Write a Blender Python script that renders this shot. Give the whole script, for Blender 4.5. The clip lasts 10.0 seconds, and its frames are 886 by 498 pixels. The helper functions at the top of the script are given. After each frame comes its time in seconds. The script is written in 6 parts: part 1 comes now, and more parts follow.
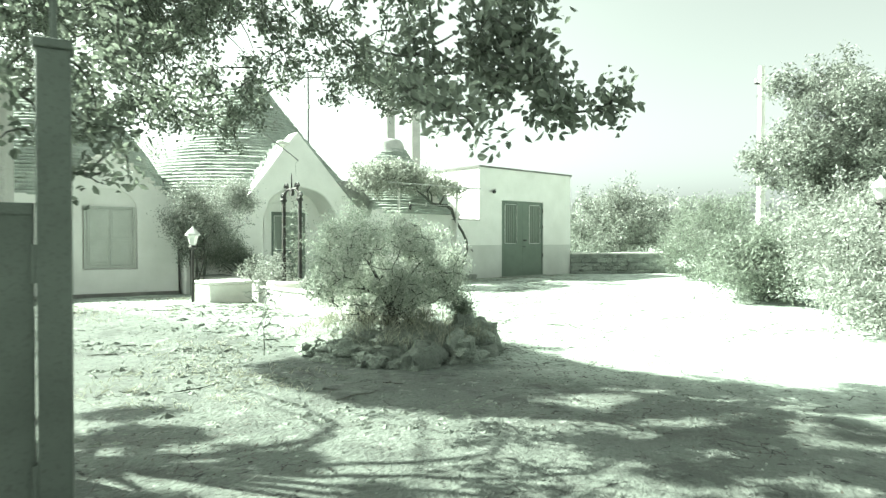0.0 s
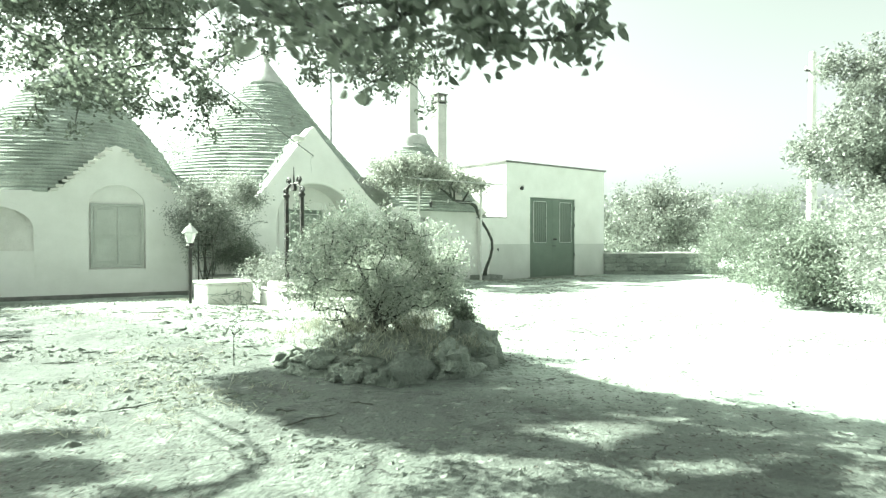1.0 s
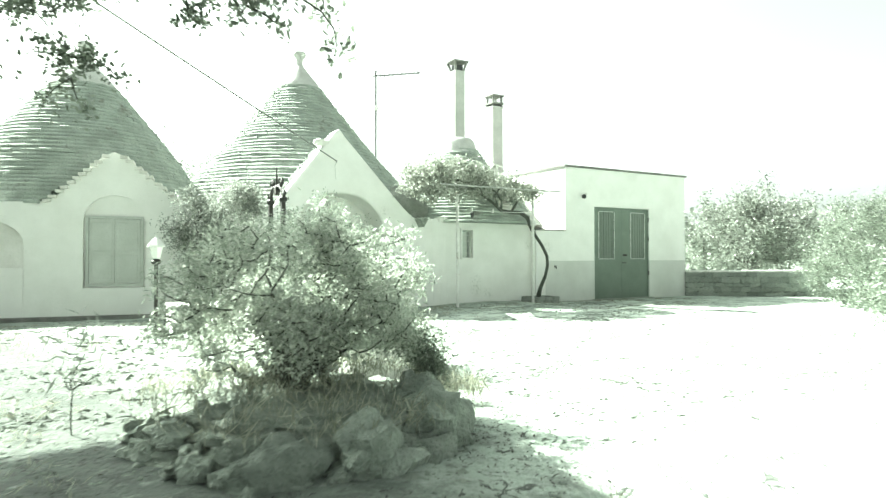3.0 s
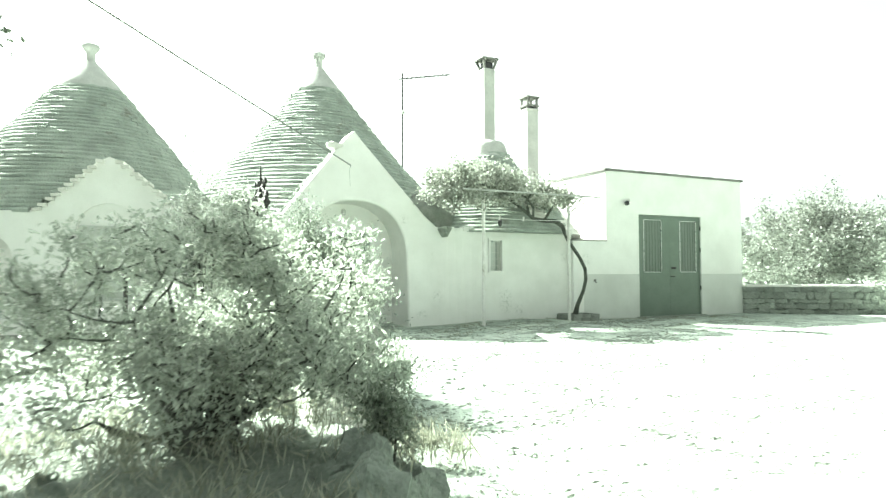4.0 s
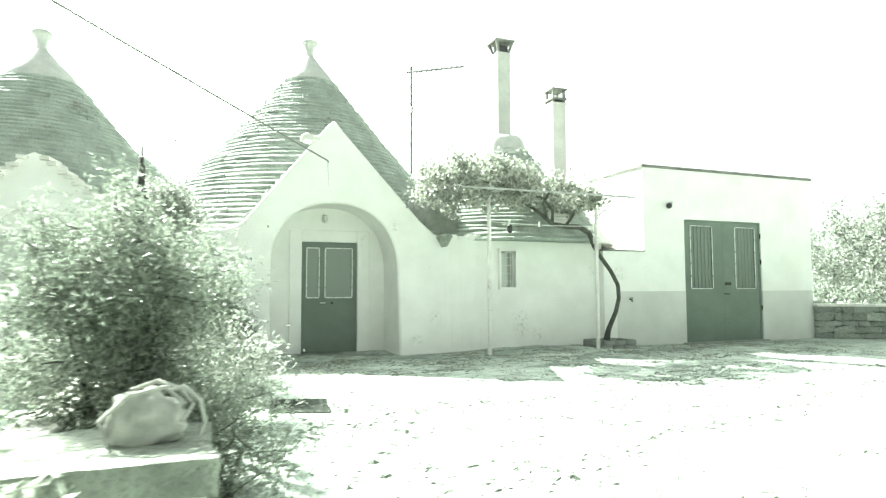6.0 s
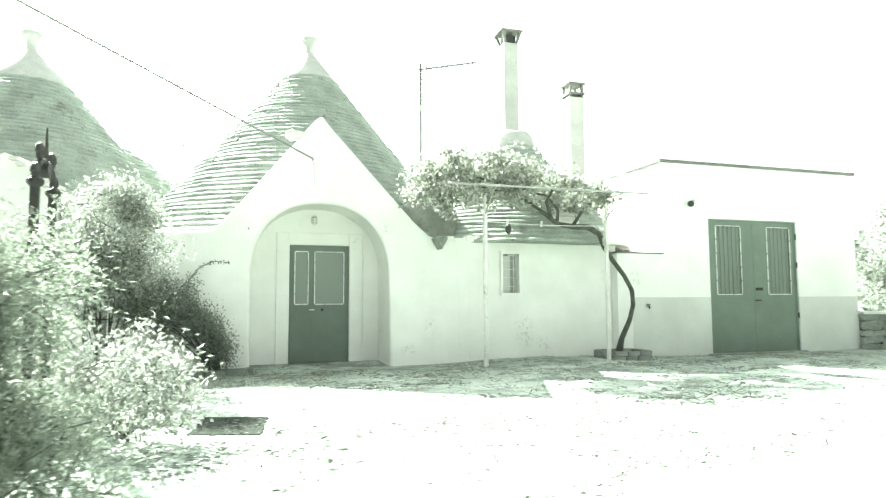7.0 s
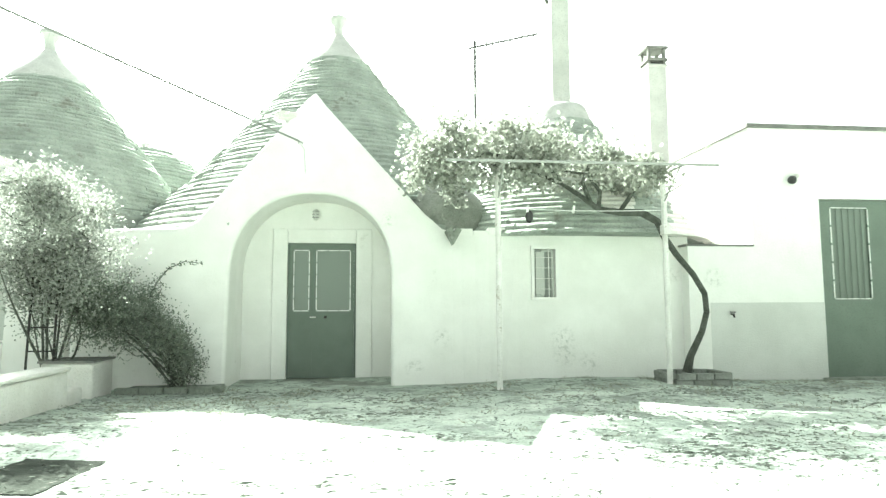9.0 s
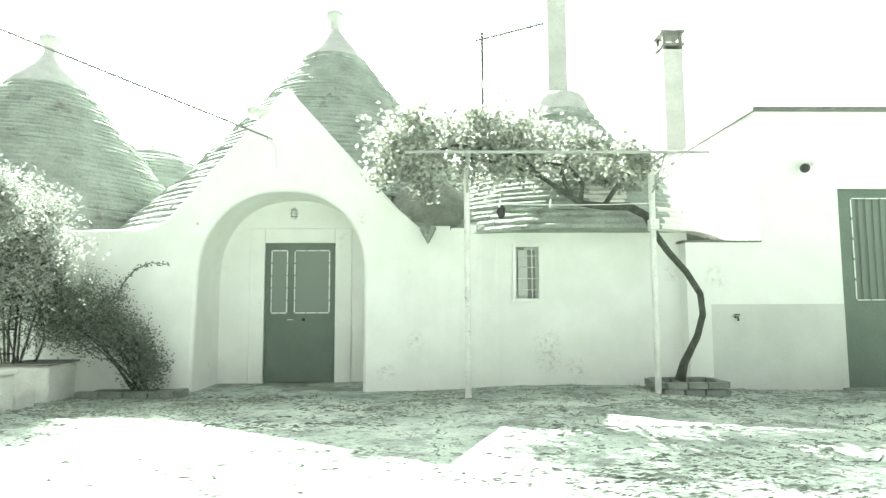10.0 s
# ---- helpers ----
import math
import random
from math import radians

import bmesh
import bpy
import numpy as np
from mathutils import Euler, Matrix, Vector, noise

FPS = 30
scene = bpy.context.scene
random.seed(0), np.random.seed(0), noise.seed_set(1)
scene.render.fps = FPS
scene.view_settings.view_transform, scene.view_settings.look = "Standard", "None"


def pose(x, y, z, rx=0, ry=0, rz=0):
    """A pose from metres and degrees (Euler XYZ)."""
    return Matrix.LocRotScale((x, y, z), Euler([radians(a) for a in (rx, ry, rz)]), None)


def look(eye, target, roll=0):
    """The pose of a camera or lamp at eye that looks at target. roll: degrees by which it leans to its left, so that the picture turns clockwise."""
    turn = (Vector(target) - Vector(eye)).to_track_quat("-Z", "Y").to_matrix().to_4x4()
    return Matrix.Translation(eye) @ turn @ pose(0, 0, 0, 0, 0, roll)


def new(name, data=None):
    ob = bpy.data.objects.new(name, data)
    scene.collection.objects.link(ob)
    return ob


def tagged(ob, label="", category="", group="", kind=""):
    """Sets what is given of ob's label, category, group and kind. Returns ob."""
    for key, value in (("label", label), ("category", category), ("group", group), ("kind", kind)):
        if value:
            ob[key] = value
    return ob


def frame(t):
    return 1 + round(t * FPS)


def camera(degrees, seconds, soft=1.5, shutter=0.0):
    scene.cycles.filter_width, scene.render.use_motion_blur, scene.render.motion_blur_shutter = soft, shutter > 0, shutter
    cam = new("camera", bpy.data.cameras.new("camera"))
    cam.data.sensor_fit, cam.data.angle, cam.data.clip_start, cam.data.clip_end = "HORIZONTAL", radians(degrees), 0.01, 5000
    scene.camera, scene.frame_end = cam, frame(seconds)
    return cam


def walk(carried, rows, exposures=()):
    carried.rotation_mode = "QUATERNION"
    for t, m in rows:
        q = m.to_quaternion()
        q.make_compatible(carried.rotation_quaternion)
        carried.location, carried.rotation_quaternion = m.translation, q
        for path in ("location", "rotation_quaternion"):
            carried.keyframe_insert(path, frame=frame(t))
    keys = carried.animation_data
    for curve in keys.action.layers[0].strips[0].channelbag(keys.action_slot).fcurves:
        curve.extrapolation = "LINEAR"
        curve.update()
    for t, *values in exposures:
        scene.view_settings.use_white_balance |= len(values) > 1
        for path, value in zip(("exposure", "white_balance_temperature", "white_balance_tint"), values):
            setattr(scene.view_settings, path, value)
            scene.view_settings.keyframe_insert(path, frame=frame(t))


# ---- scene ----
cam = camera(70.8, 10.0, 1.3, 0.5)
METRES, EYE, TILT, LEAN, TURN = 12.67, 1.305, 0.8, 0.0, -12.9
ROWS = [
    (0.0, 0.0, 0.0, 0.0, 0.0, -1.58, -0.02),
    (0.5, 0.0182, 0.0321, -0.0012, 1.65, -1.64, -0.01),
    (1.0, 0.0378, 0.0704, -0.0039, 3.63, -1.58, 0.05),
    (1.5, 0.0541, 0.109, -0.0049, 4.9, -1.54, 0.09),
    (2.0, 0.0731, 0.1552, -0.0064, 6.62, -1.24, 0.14),
    (2.5, 0.0902, 0.2037, -0.0083, 9.0, -0.6, 0.2),
    (4.0, 0.1174, 0.3749, -0.0137, 15.53, 1.39, 0.31),
    (4.5, 0.1102, 0.4284, -0.0146, 17.05, 1.98, 0.35),
    (5.0, 0.1053, 0.4836, -0.0159, 18.07, 2.38, 0.39),
    (5.5, 0.1116, 0.5322, -0.0169, 18.96, 2.69, 0.45),
    (6.0, 0.1306, 0.5766, -0.0169, 19.61, 2.99, 0.45),
    (7.5, 0.1819, 0.7078, -0.0232, 26.25, 4.09, 0.6),
    (8.0, 0.1933, 0.7576, -0.0242, 29.18, 4.22, 0.61),
    (8.5, 0.2038, 0.8076, -0.0242, 31.83, 4.3, 0.64),
    (9.0, 0.2196, 0.8625, -0.0253, 35.06, 4.45, 0.7),
    (9.5, 0.2385, 0.9075, -0.0257, 38.06, 4.57, 0.75),
    (10.0, 0.264, 0.946, -0.0265, 39.93, 4.66, 0.77),
]
EXPOSURES = [(0.0, 2.18, 6500, -15), (1.0, 2.28, 6500, -15), (2.5, 2.38, 6500, -14), (4.5, 2.53, 6500, -13), (6.0, 2.67, 6500, -11),
             (7.5, 2.98, 6500, -9), (8.5, 2.94, 6500, -9), (9.3, 2.89, 6500, -9), (10.0, 2.86, 6500, -9)]
walk(cam, [(t, pose(0, 0, EYE, TILT, LEAN, TURN) @ pose(METRES * x, METRES * y, METRES * z, 90 + pitch, roll, yaw)) for t, x, y, z, yaw, pitch, roll in ROWS], EXPOSURES)

# ---------------------------------------------------------------- light
SUN_TO = Vector((-0.915, 0.628, 1.0)).normalized()
world = bpy.data.worlds.new("sky")
scene.world = world
world.use_nodes = True
wn = world.node_tree.nodes
sky = wn.new("ShaderNodeTexSky")
sky.sky_type = "NISHITA"
sky.sun_disc = False
sky.sun_elevation = math.asin(SUN_TO.z)
sky.sun_rotation = math.atan2(SUN_TO.x, SUN_TO.y)
sky.air_density, sky.dust_density, sky.ozone_density = 0.42, 4.3, 0.4
haze = wn.new("ShaderNodeHueSaturation")  # a milky summer sky
haze.inputs["Saturation"].default_value = 0.06
world.node_tree.links.new(sky.outputs[0], haze.inputs["Color"])
world.node_tree.links.new(haze.outputs[0], wn["Background"].inputs[0])
wn["Background"].inputs[1].default_value = 0.09
sun = new("sun", bpy.data.lights.new("sun", "SUN"))
sun.data.energy, sun.data.angle, sun.data.color = 5.0, radians(0.5), (1.0, 0.975, 0.94)
sun.matrix_world = look(SUN_TO * 60, (0, 0, 0))


# ---------------------------------------------------------------- materials
def material(name, dark, light, scale=2.0, rough=0.9, bump=0.3, fine=60.0, metal=0.0, vary=0.0, island=0.0, spots=None, spot_scale=3.0, spot_at=0.62, patches=None, patch_scale=1.5, patch_at=0.5, grainy=1.0, cracked=None, stains=None):
    """A surface with patches between two colours, fine grain and relief; vary: by object, island: by piece; spots: a third colour in patches."""
    m = bpy.data.materials.new(name)
    m.use_nodes = True
    n, ln = m.node_tree.nodes, m.node_tree.links
    b = n["Principled BSDF"]
    b.inputs["Roughness"].default_value, b.inputs["Metallic"].default_value = rough, metal
    co = n.new("ShaderNodeTexCoord").outputs["Object"]

    def noisy(s, detail=4.0, roughness=0.6):
        t = n.new("ShaderNodeTexNoise")
        t.inputs["Scale"].default_value, t.inputs["Detail"].default_value, t.inputs["Roughness"].default_value = s, detail, roughness
        ln.new(co, t.inputs["Vector"])
        return t.outputs["Fac"]

    def mixed(fac, a, c):
        x = n.new("ShaderNodeMix")
        x.data_type = "RGBA"
        for socket, value in ((x.inputs["Factor"], fac), (x.inputs["A"], a), (x.inputs["B"], c)):
            if hasattr(value, "is_output"):
                ln.new(value, socket)
            else:
                socket.default_value = value if not isinstance(value, tuple) else (*value, 1)
        return x.outputs["Result"]

    def ramp(fac, lo, hi):
        r = n.new("ShaderNodeMapRange")
        r.inputs["From Min"].default_value, r.inputs["From Max"].default_value = lo, hi
        ln.new(fac, r.inputs["Value"])
        return r.outputs["Result"]

    colour = mixed(ramp(noisy(scale), 0.35, 0.65), dark, light)
    grain = ramp(noisy(fine, 2.0), 0.3, 0.7)
    dk = tuple(c * 0.78 for c in dark)
    speck = ramp(noisy(fine, 3.0), 0.52, 0.8)
    soft = n.new("ShaderNodeMath")
    soft.operation = "MULTIPLY"
    soft.inputs[1].default_value = grainy
    ln.new(speck, soft.inputs[0])
    colour = mixed(soft.outputs[0], colour, dk)
    if patches:
        colour = mixed(ramp(noisy(patch_scale, 9.0, 0.78), patch_at, patch_at + 0.07), colour, patches)
    if spots:
        colour = mixed(ramp(noisy(spot_scale, 6.0, 0.7), spot_at, spot_at + 0.08), colour, spots)
    for x, y, z, r in stains or ():
        far = n.new("ShaderNodeVectorMath")
        far.operation = "DISTANCE"
        far.inputs[1].default_value = (x, y, z)
        ln.new(co, far.inputs[0])
        near = n.new("ShaderNodeMath")
        near.operation = "MULTIPLY"
        ln.new(ramp(far.outputs["Value"], r, 0.0), near.inputs[0])
        ln.new(ramp(noisy(15.0, 7.0, 0.72), 0.48, 0.66), near.inputs[1])
        colour = mixed(near.outputs[0], colour, (0.4, 0.41, 0.375))
    if cracked:
        wob = n.new("ShaderNodeTexNoise")
        wob.inputs["Scale"].default_value, wob.inputs["Detail"].default_value = 3.0, 5.0
        ln.new(co, wob.inputs["Vector"])
        shift = n.new("ShaderNodeMix")
        shift.data_type = "VECTOR"
        shift.inputs["Factor"].default_value = 0.28
        ln.new(co, shift.inputs["A"])
        ln.new(wob.outputs["Color"], shift.inputs["B"])
        sep = n.new("ShaderNodeSeparateXYZ")
        ln.new(shift.outputs["Result"], sep.inputs[0])
        slant = n.new("ShaderNodeMath")  # the paving begins along a slanting line
        slant.operation = "MULTIPLY_ADD"
        slant.inputs[1].default_value = 1.0
        ln.new(sep.outputs["X"], slant.inputs[0])
        ln.new(sep.outputs["Y"], slant.inputs[2])
        paved = ramp(slant.outputs[0], 5.6, 7.4)
        tone = n.new("ShaderNodeHueSaturation")
        ln.new(colour, tone.inputs["Color"])
        worn = n.new("ShaderNodeMapRange")
        worn.inputs["To Min"].default_value, worn.inputs["To Max"].default_value = 0.44, 1.75
        ln.new(paved, worn.inputs["Value"])
        ln.new(worn.outputs["Result"], tone.inputs["Value"])
        colour = tone.outputs["Color"]
        for cells, width, lo, deep in ((1.2, 0.006, 0.5, 0.8), (4.6, 0.018, 0.54, 0.85)):
            vo = n.new("ShaderNodeTexVoronoi")
            vo.feature = "DISTANCE_TO_EDGE"
            vo.inputs["Scale"].default_value = cells
            ln.new(shift.outputs["Result"], vo.inputs["Vector"])
            line = n.new("ShaderNodeMath")
            line.operation = "LESS_THAN"
            line.inputs[1].default_value = width
            ln.new(vo.outputs["Distance"], line.inputs[0])
            on_off = n.new("ShaderNodeMath")
            on_off.operation = "MULTIPLY"
            ln.new(line.outputs[0], on_off.inputs[0])
            ln.new(ramp(noisy(cells * 1.7, 3.0), lo, lo + 0.04), on_off.inputs[1])
            there = n.new("ShaderNodeMath")
            there.operation = "MULTIPLY"
            there.inputs[1].default_value = deep
            ln.new(on_off.outputs[0], there.inputs[0])
            colour = mixed(there.outputs[0], colour, cracked)
        # the last, near-black flecks put the shade of fine relief into the colour
        for size, lo, hi, c, deep in ((2.6, 0.5, 0.64, (0.1, 0.107, 0.096), 0.5), (8.0, 0.58, 0.66, (0.06, 0.066, 0.058), 0.7), (5.0, 0.58, 0.72, (0.5, 0.515, 0.485), 0.55), (15.0, 0.625, 0.65, (0.012, 0.013, 0.011), 0.92)):
            half = n.new("ShaderNodeMath")
            half.operation = "MULTIPLY"
            half.inputs[1].default_value = deep
            ln.new(ramp(noisy(size, 10.0, 0.72), lo, hi), half.inputs[0])
            colour = mixed(half.outputs[0], colour, c)
    for on, node, socket in ((vary, "ShaderNodeObjectInfo", "Random"), (island, "ShaderNodeNewGeometry", "Random Per Island")):
        if on:
            h = n.new("ShaderNodeHueSaturation")
            ln.new(colour, h.inputs["Color"])
            r = n.new("ShaderNodeMapRange")
            r.inputs["To Min"].default_value, r.inputs["To Max"].default_value = 1 - on, 1 + on
            ln.new(n.new(node).outputs[socket], r.inputs["Value"])
            ln.new(r.outputs["Result"], h.inputs["Value"])
            colour = h.outputs["Color"]
    ln.new(colour, b.inputs["Base Color"])
    if bump:
        bp = n.new("ShaderNodeBump")
        bp.inputs["Strength"].default_value, bp.inputs["Distance"].default_value = bump, 0.02
        add = n.new("ShaderNodeMath")
        add.operation = "ADD"
        ln.new(grain, add.inputs[0])
        ln.new(noisy(scale * 4, 5.0), add.inputs[1])
        ln.new(add.outputs[0], bp.inputs["Height"])
        ln.new(bp.outputs["Normal"], b.inputs["Normal"])
    return m


def leaf_material(name, a, c, glossy=0.35, through_light=0.3):
    """Leaves: each one its own tone, with some light passing through."""
    m = bpy.data.materials.new(name)
    m.use_nodes = True
    n, ln = m.node_tree.nodes, m.node_tree.links
    b = n["Principled BSDF"]
    b.inputs["Roughness"].default_value = glossy
    r = n.new("ShaderNodeMix")
    r.data_type = "RGBA"
    r.inputs["A"].default_value, r.inputs["B"].default_value = (*a, 1), (*c, 1)
    ln.new(n.new("ShaderNodeNewGeometry").outputs["Random Per Island"], r.inputs["Factor"])
    ln.new(r.outputs["Result"], b.inputs["Base Color"])
    tr = n.new("ShaderNodeBsdfTranslucent")
    ln.new(r.outputs["Result"], tr.inputs["Color"])
    mx = n.new("ShaderNodeMixShader")
    mx.inputs[0].default_value = through_light
    ln.new(b.outputs[0], mx.inputs[1])
    ln.new(tr.outputs[0], mx.inputs[2])
    ln.new(mx.outputs[0], n["Material Output"].inputs["Surface"])
    return m


def plain(name, colour, rough=0.5, metal=0.0, trans=0.0):
    m = bpy.data.materials.new(name)
    m.use_nodes = True
    b = m.node_tree.nodes["Principled BSDF"]
    b.inputs["Base Color"].default_value, b.inputs["Roughness"].default_value = (*colour, 1), rough
    b.inputs["Metallic"].default_value, b.inputs["Transmission Weight"].default_value = metal, trans
    return m


LIME = material("limewash", (0.78, 0.775, 0.745), (0.86, 0.855, 0.83), 1.3, 0.92, 0.14, 45, spots=(0.68, 0.675, 0.64), spot_scale=2.3, spot_at=0.66, grainy=0.2)
LIME_STAINED = material("stained_limewash", (0.78, 0.775, 0.745), (0.86, 0.855, 0.83), 1.3, 0.92, 0.14, 45, spots=(0.68, 0.675, 0.64), spot_scale=2.3, spot_at=0.66, grainy=0.2,
                        stains=[(4.78, 0.06, 0.62, 0.24), (4.8, 0.06, 0.4, 0.2), (3.0, 0.06, 0.66, 0.16), (6.53, 0.05, 1.59, 0.17), (7.07, -0.1, 1.52, 0.2), (2.23, 0.25, 2.37, 0.16), (2.6, 0.06, 0.25, 0.16), (5.17, 0.06, 0.3, 0.18)])
LIME_WORN = material("worn_limewash", (0.66, 0.65, 0.61), (0.8, 0.79, 0.76), 2.2, 0.95, 0.5, 40, spots=(0.5, 0.5, 0.46), spot_scale=3.1, spot_at=0.64, grainy=0.35)
CHIMNEY_LIME = material("weathered_chimney_limewash", (0.46, 0.46, 0.44), (0.58, 0.575, 0.55), 2.0, 0.95, 0.4, 40, spots=(0.4, 0.4, 0.37), spot_scale=4.0, spot_at=0.62)
CAP_LIME = material("weathered_cap_limewash", (0.47, 0.475, 0.455), (0.6, 0.605, 0.58), 2.6, 0.95, 0.5, 40, spots=(0.4, 0.4, 0.37), spot_scale=4.0, spot_at=0.6)
DADO = material("pale_grey_dado_paint", (0.57, 0.575, 0.55), (0.65, 0.655, 0.63), 1.2, 0.9, 0.2, 50, spots=(0.72, 0.72, 0.7), spot_scale=2.0, spot_at=0.66, grainy=0.3)
ROOF = material("grey_limestone_slab", (0.268, 0.3, 0.266), (0.392, 0.43, 0.388), 2.5, 0.95, 0.6, 30, island=0.035, vary=0.03, spots=(0.2, 0.205, 0.18), spot_scale=1.8, spot_at=0.6)
STONE = material("rubble_stone", (0.17, 0.192, 0.166), (0.28, 0.308, 0.27), 5.0, 0.95, 0.8, 35, vary=0.25, spots=(0.18, 0.195, 0.17), spot_scale=6.0)
WALL_STONE = material("dry_wall_stone", (0.32, 0.348, 0.312), (0.5, 0.535, 0.485), 6.0, 0.95, 0.8, 35, vary=0.22, spots=(0.18, 0.18, 0.165), spot_scale=6.0)
# roof stone made darker: the hood's unlit face is put into the colour
SHADED_STONE = material("shade_darkened_stone", (0.17, 0.18, 0.16), (0.27, 0.285, 0.255), 3.0, 0.95, 0.6, 30, spots=(0.22, 0.22, 0.2), spot_scale=5.0)
SLAB = material("rough_stone_slab", (0.22, 0.245, 0.21), (0.35, 0.378, 0.33), 4.0, 0.95, 0.8, 30, spots=(0.18, 0.185, 0.16), spot_scale=7.0, spot_at=0.58)
EARTH = material("dusty_limestone_ground", (0.2, 0.228, 0.2), (0.318, 0.354, 0.316), 0.7, 1.0, 0.55, 26, spots=(0.06, 0.064, 0.056), spot_scale=9.5, spot_at=0.63, patches=(0.158, 0.178, 0.158), patch_scale=1.5, patch_at=0.5, cracked=(0.013, 0.014, 0.012))
SOIL = material("dry_soil", (0.17, 0.19, 0.165), (0.27, 0.295, 0.258), 3.0, 1.0, 0.9, 30)
DOOR_PAINT = material("dark_green_door_paint", (0.13, 0.16, 0.134), (0.162, 0.198, 0.167), 1.5, 0.55, 0.08, 80)
DOOR_GREY = material("weathered_green_door_paint", (0.135, 0.17, 0.14), (0.172, 0.212, 0.176), 1.2, 0.6, 0.1, 60, spots=(0.19, 0.22, 0.185), spot_scale=2.4, spot_at=0.62)
SHUTTER = material("pale_grey_shutter_paint", (0.48, 0.5, 0.465), (0.56, 0.58, 0.545), 2.0, 0.6, 0.1, 70)
IRON = material("dark_wrought_iron", (0.03, 0.03, 0.03), (0.055, 0.05, 0.045), 8.0, 0.6, 0.3, 90, metal=0.4)
GATE_PAINT = material("dull_grey_green_gate_paint", (0.09, 0.105, 0.09), (0.13, 0.15, 0.13), 2.0, 0.7, 0.15, 60, spots=(0.07, 0.078, 0.066), spot_scale=5.0, spot_at=0.6)
LITTER = leaf_material("dead_leaf", (0.018, 0.017, 0.014), (0.075, 0.07, 0.056), 0.8, 0.1)
RUST = material("dull_rusted_iron", (0.03, 0.035, 0.03), (0.046, 0.052, 0.045), 7.0, 0.95, 0.5, 70, spots=(0.06, 0.064, 0.056), spot_scale=9.0, spot_at=0.62)
RUST.node_tree.nodes["Principled BSDF"].inputs["Specular IOR Level"].default_value = 0.04
PALE_METAL = material("white_painted_steel", (0.6, 0.59, 0.56), (0.76, 0.75, 0.73), 5.0, 0.5, 0.15, 60, spots=(0.25, 0.19, 0.14), spot_scale=11.0, spot_at=0.6)
# rails' shaded undersides put into a greyer base colour; the spots are wear
RAIL_STEEL = material("shade_greyed_pergola_steel", (0.3, 0.31, 0.29), (0.44, 0.45, 0.425), 6.0, 0.6, 0.15, 60, spots=(0.2, 0.19, 0.16), spot_scale=11.0, spot_at=0.62)
WHITE_TRIM = plain("white_metal_strip", (0.78, 0.78, 0.76), 0.5)
COPING = material("dark_cement_coping", (0.16, 0.16, 0.15), (0.26, 0.255, 0.24), 3.0, 0.95, 0.5, 40)
BARK = material("grey_bark", (0.062, 0.066, 0.056), (0.125, 0.13, 0.112), 6.0, 0.95, 0.9, 30)
VINE_BARK = material("dark_vine_bark", (0.066, 0.072, 0.06), (0.125, 0.135, 0.115), 9.0, 0.95, 0.9, 40)
BRICK = material("weathered_brick", (0.24, 0.255, 0.23), (0.34, 0.355, 0.325), 8.0, 0.95, 0.6, 60, vary=0.12)
CLOTH = material("pale_canvas", (0.4, 0.405, 0.375), (0.54, 0.545, 0.51), 5.0, 0.95, 0.5, 120)
GLASS_DARK = plain("dusty_window_glass", (0.2, 0.232, 0.202), 0.3)
GLASS_PALE = plain("curtained_window_glass", (0.26, 0.28, 0.255), 0.3)
GALVANISED = material("dull_galvanised_steel", (0.06, 0.06, 0.06), (0.11, 0.11, 0.11), 9.0, 0.75, 0.1, 60)
GLOBE = plain("opal_lamp_glass", (0.8, 0.8, 0.78), 0.25, 0.0, 0.15)
CABLE = plain("weathered_cable_sheath", (0.22, 0.225, 0.215), 0.7)
BLACK = plain("black_plastic", (0.03, 0.03, 0.03), 0.4)
LEAF_OAK = leaf_material("oak_leaf", (0.105, 0.125, 0.098), (0.27, 0.3, 0.245), 0.34, 0.4)
LEAF_BUSH = leaf_material("mastic_leaf", (0.28, 0.31, 0.262), (0.5, 0.53, 0.465), 0.38, 0.55)
LEAF_SHRUB = leaf_material("shrub_leaf", (0.135, 0.16, 0.127), (0.32, 0.355, 0.298), 0.4, 0.42)
LEAF_VINE = leaf_material("vine_leaf", (0.2, 0.213, 0.18), (0.4, 0.42, 0.37), 0.4, 0.4)
LEAF_TREE = leaf_material("carob_leaf", (0.125, 0.14, 0.118), (0.35, 0.37, 0.33), 0.36, 0.34)
LEAF_PALE = leaf_material("dusty_leaf", (0.19, 0.206, 0.18), (0.43, 0.45, 0.41), 0.42, 0.36)
GAP = plain("shadowed_gap", (0.012, 0.013, 0.011), 1.0)
DRY_GRASS = leaf_material("dry_grass", (0.2, 0.21, 0.16), (0.42, 0.425, 0.35), 0.6, 0.4)


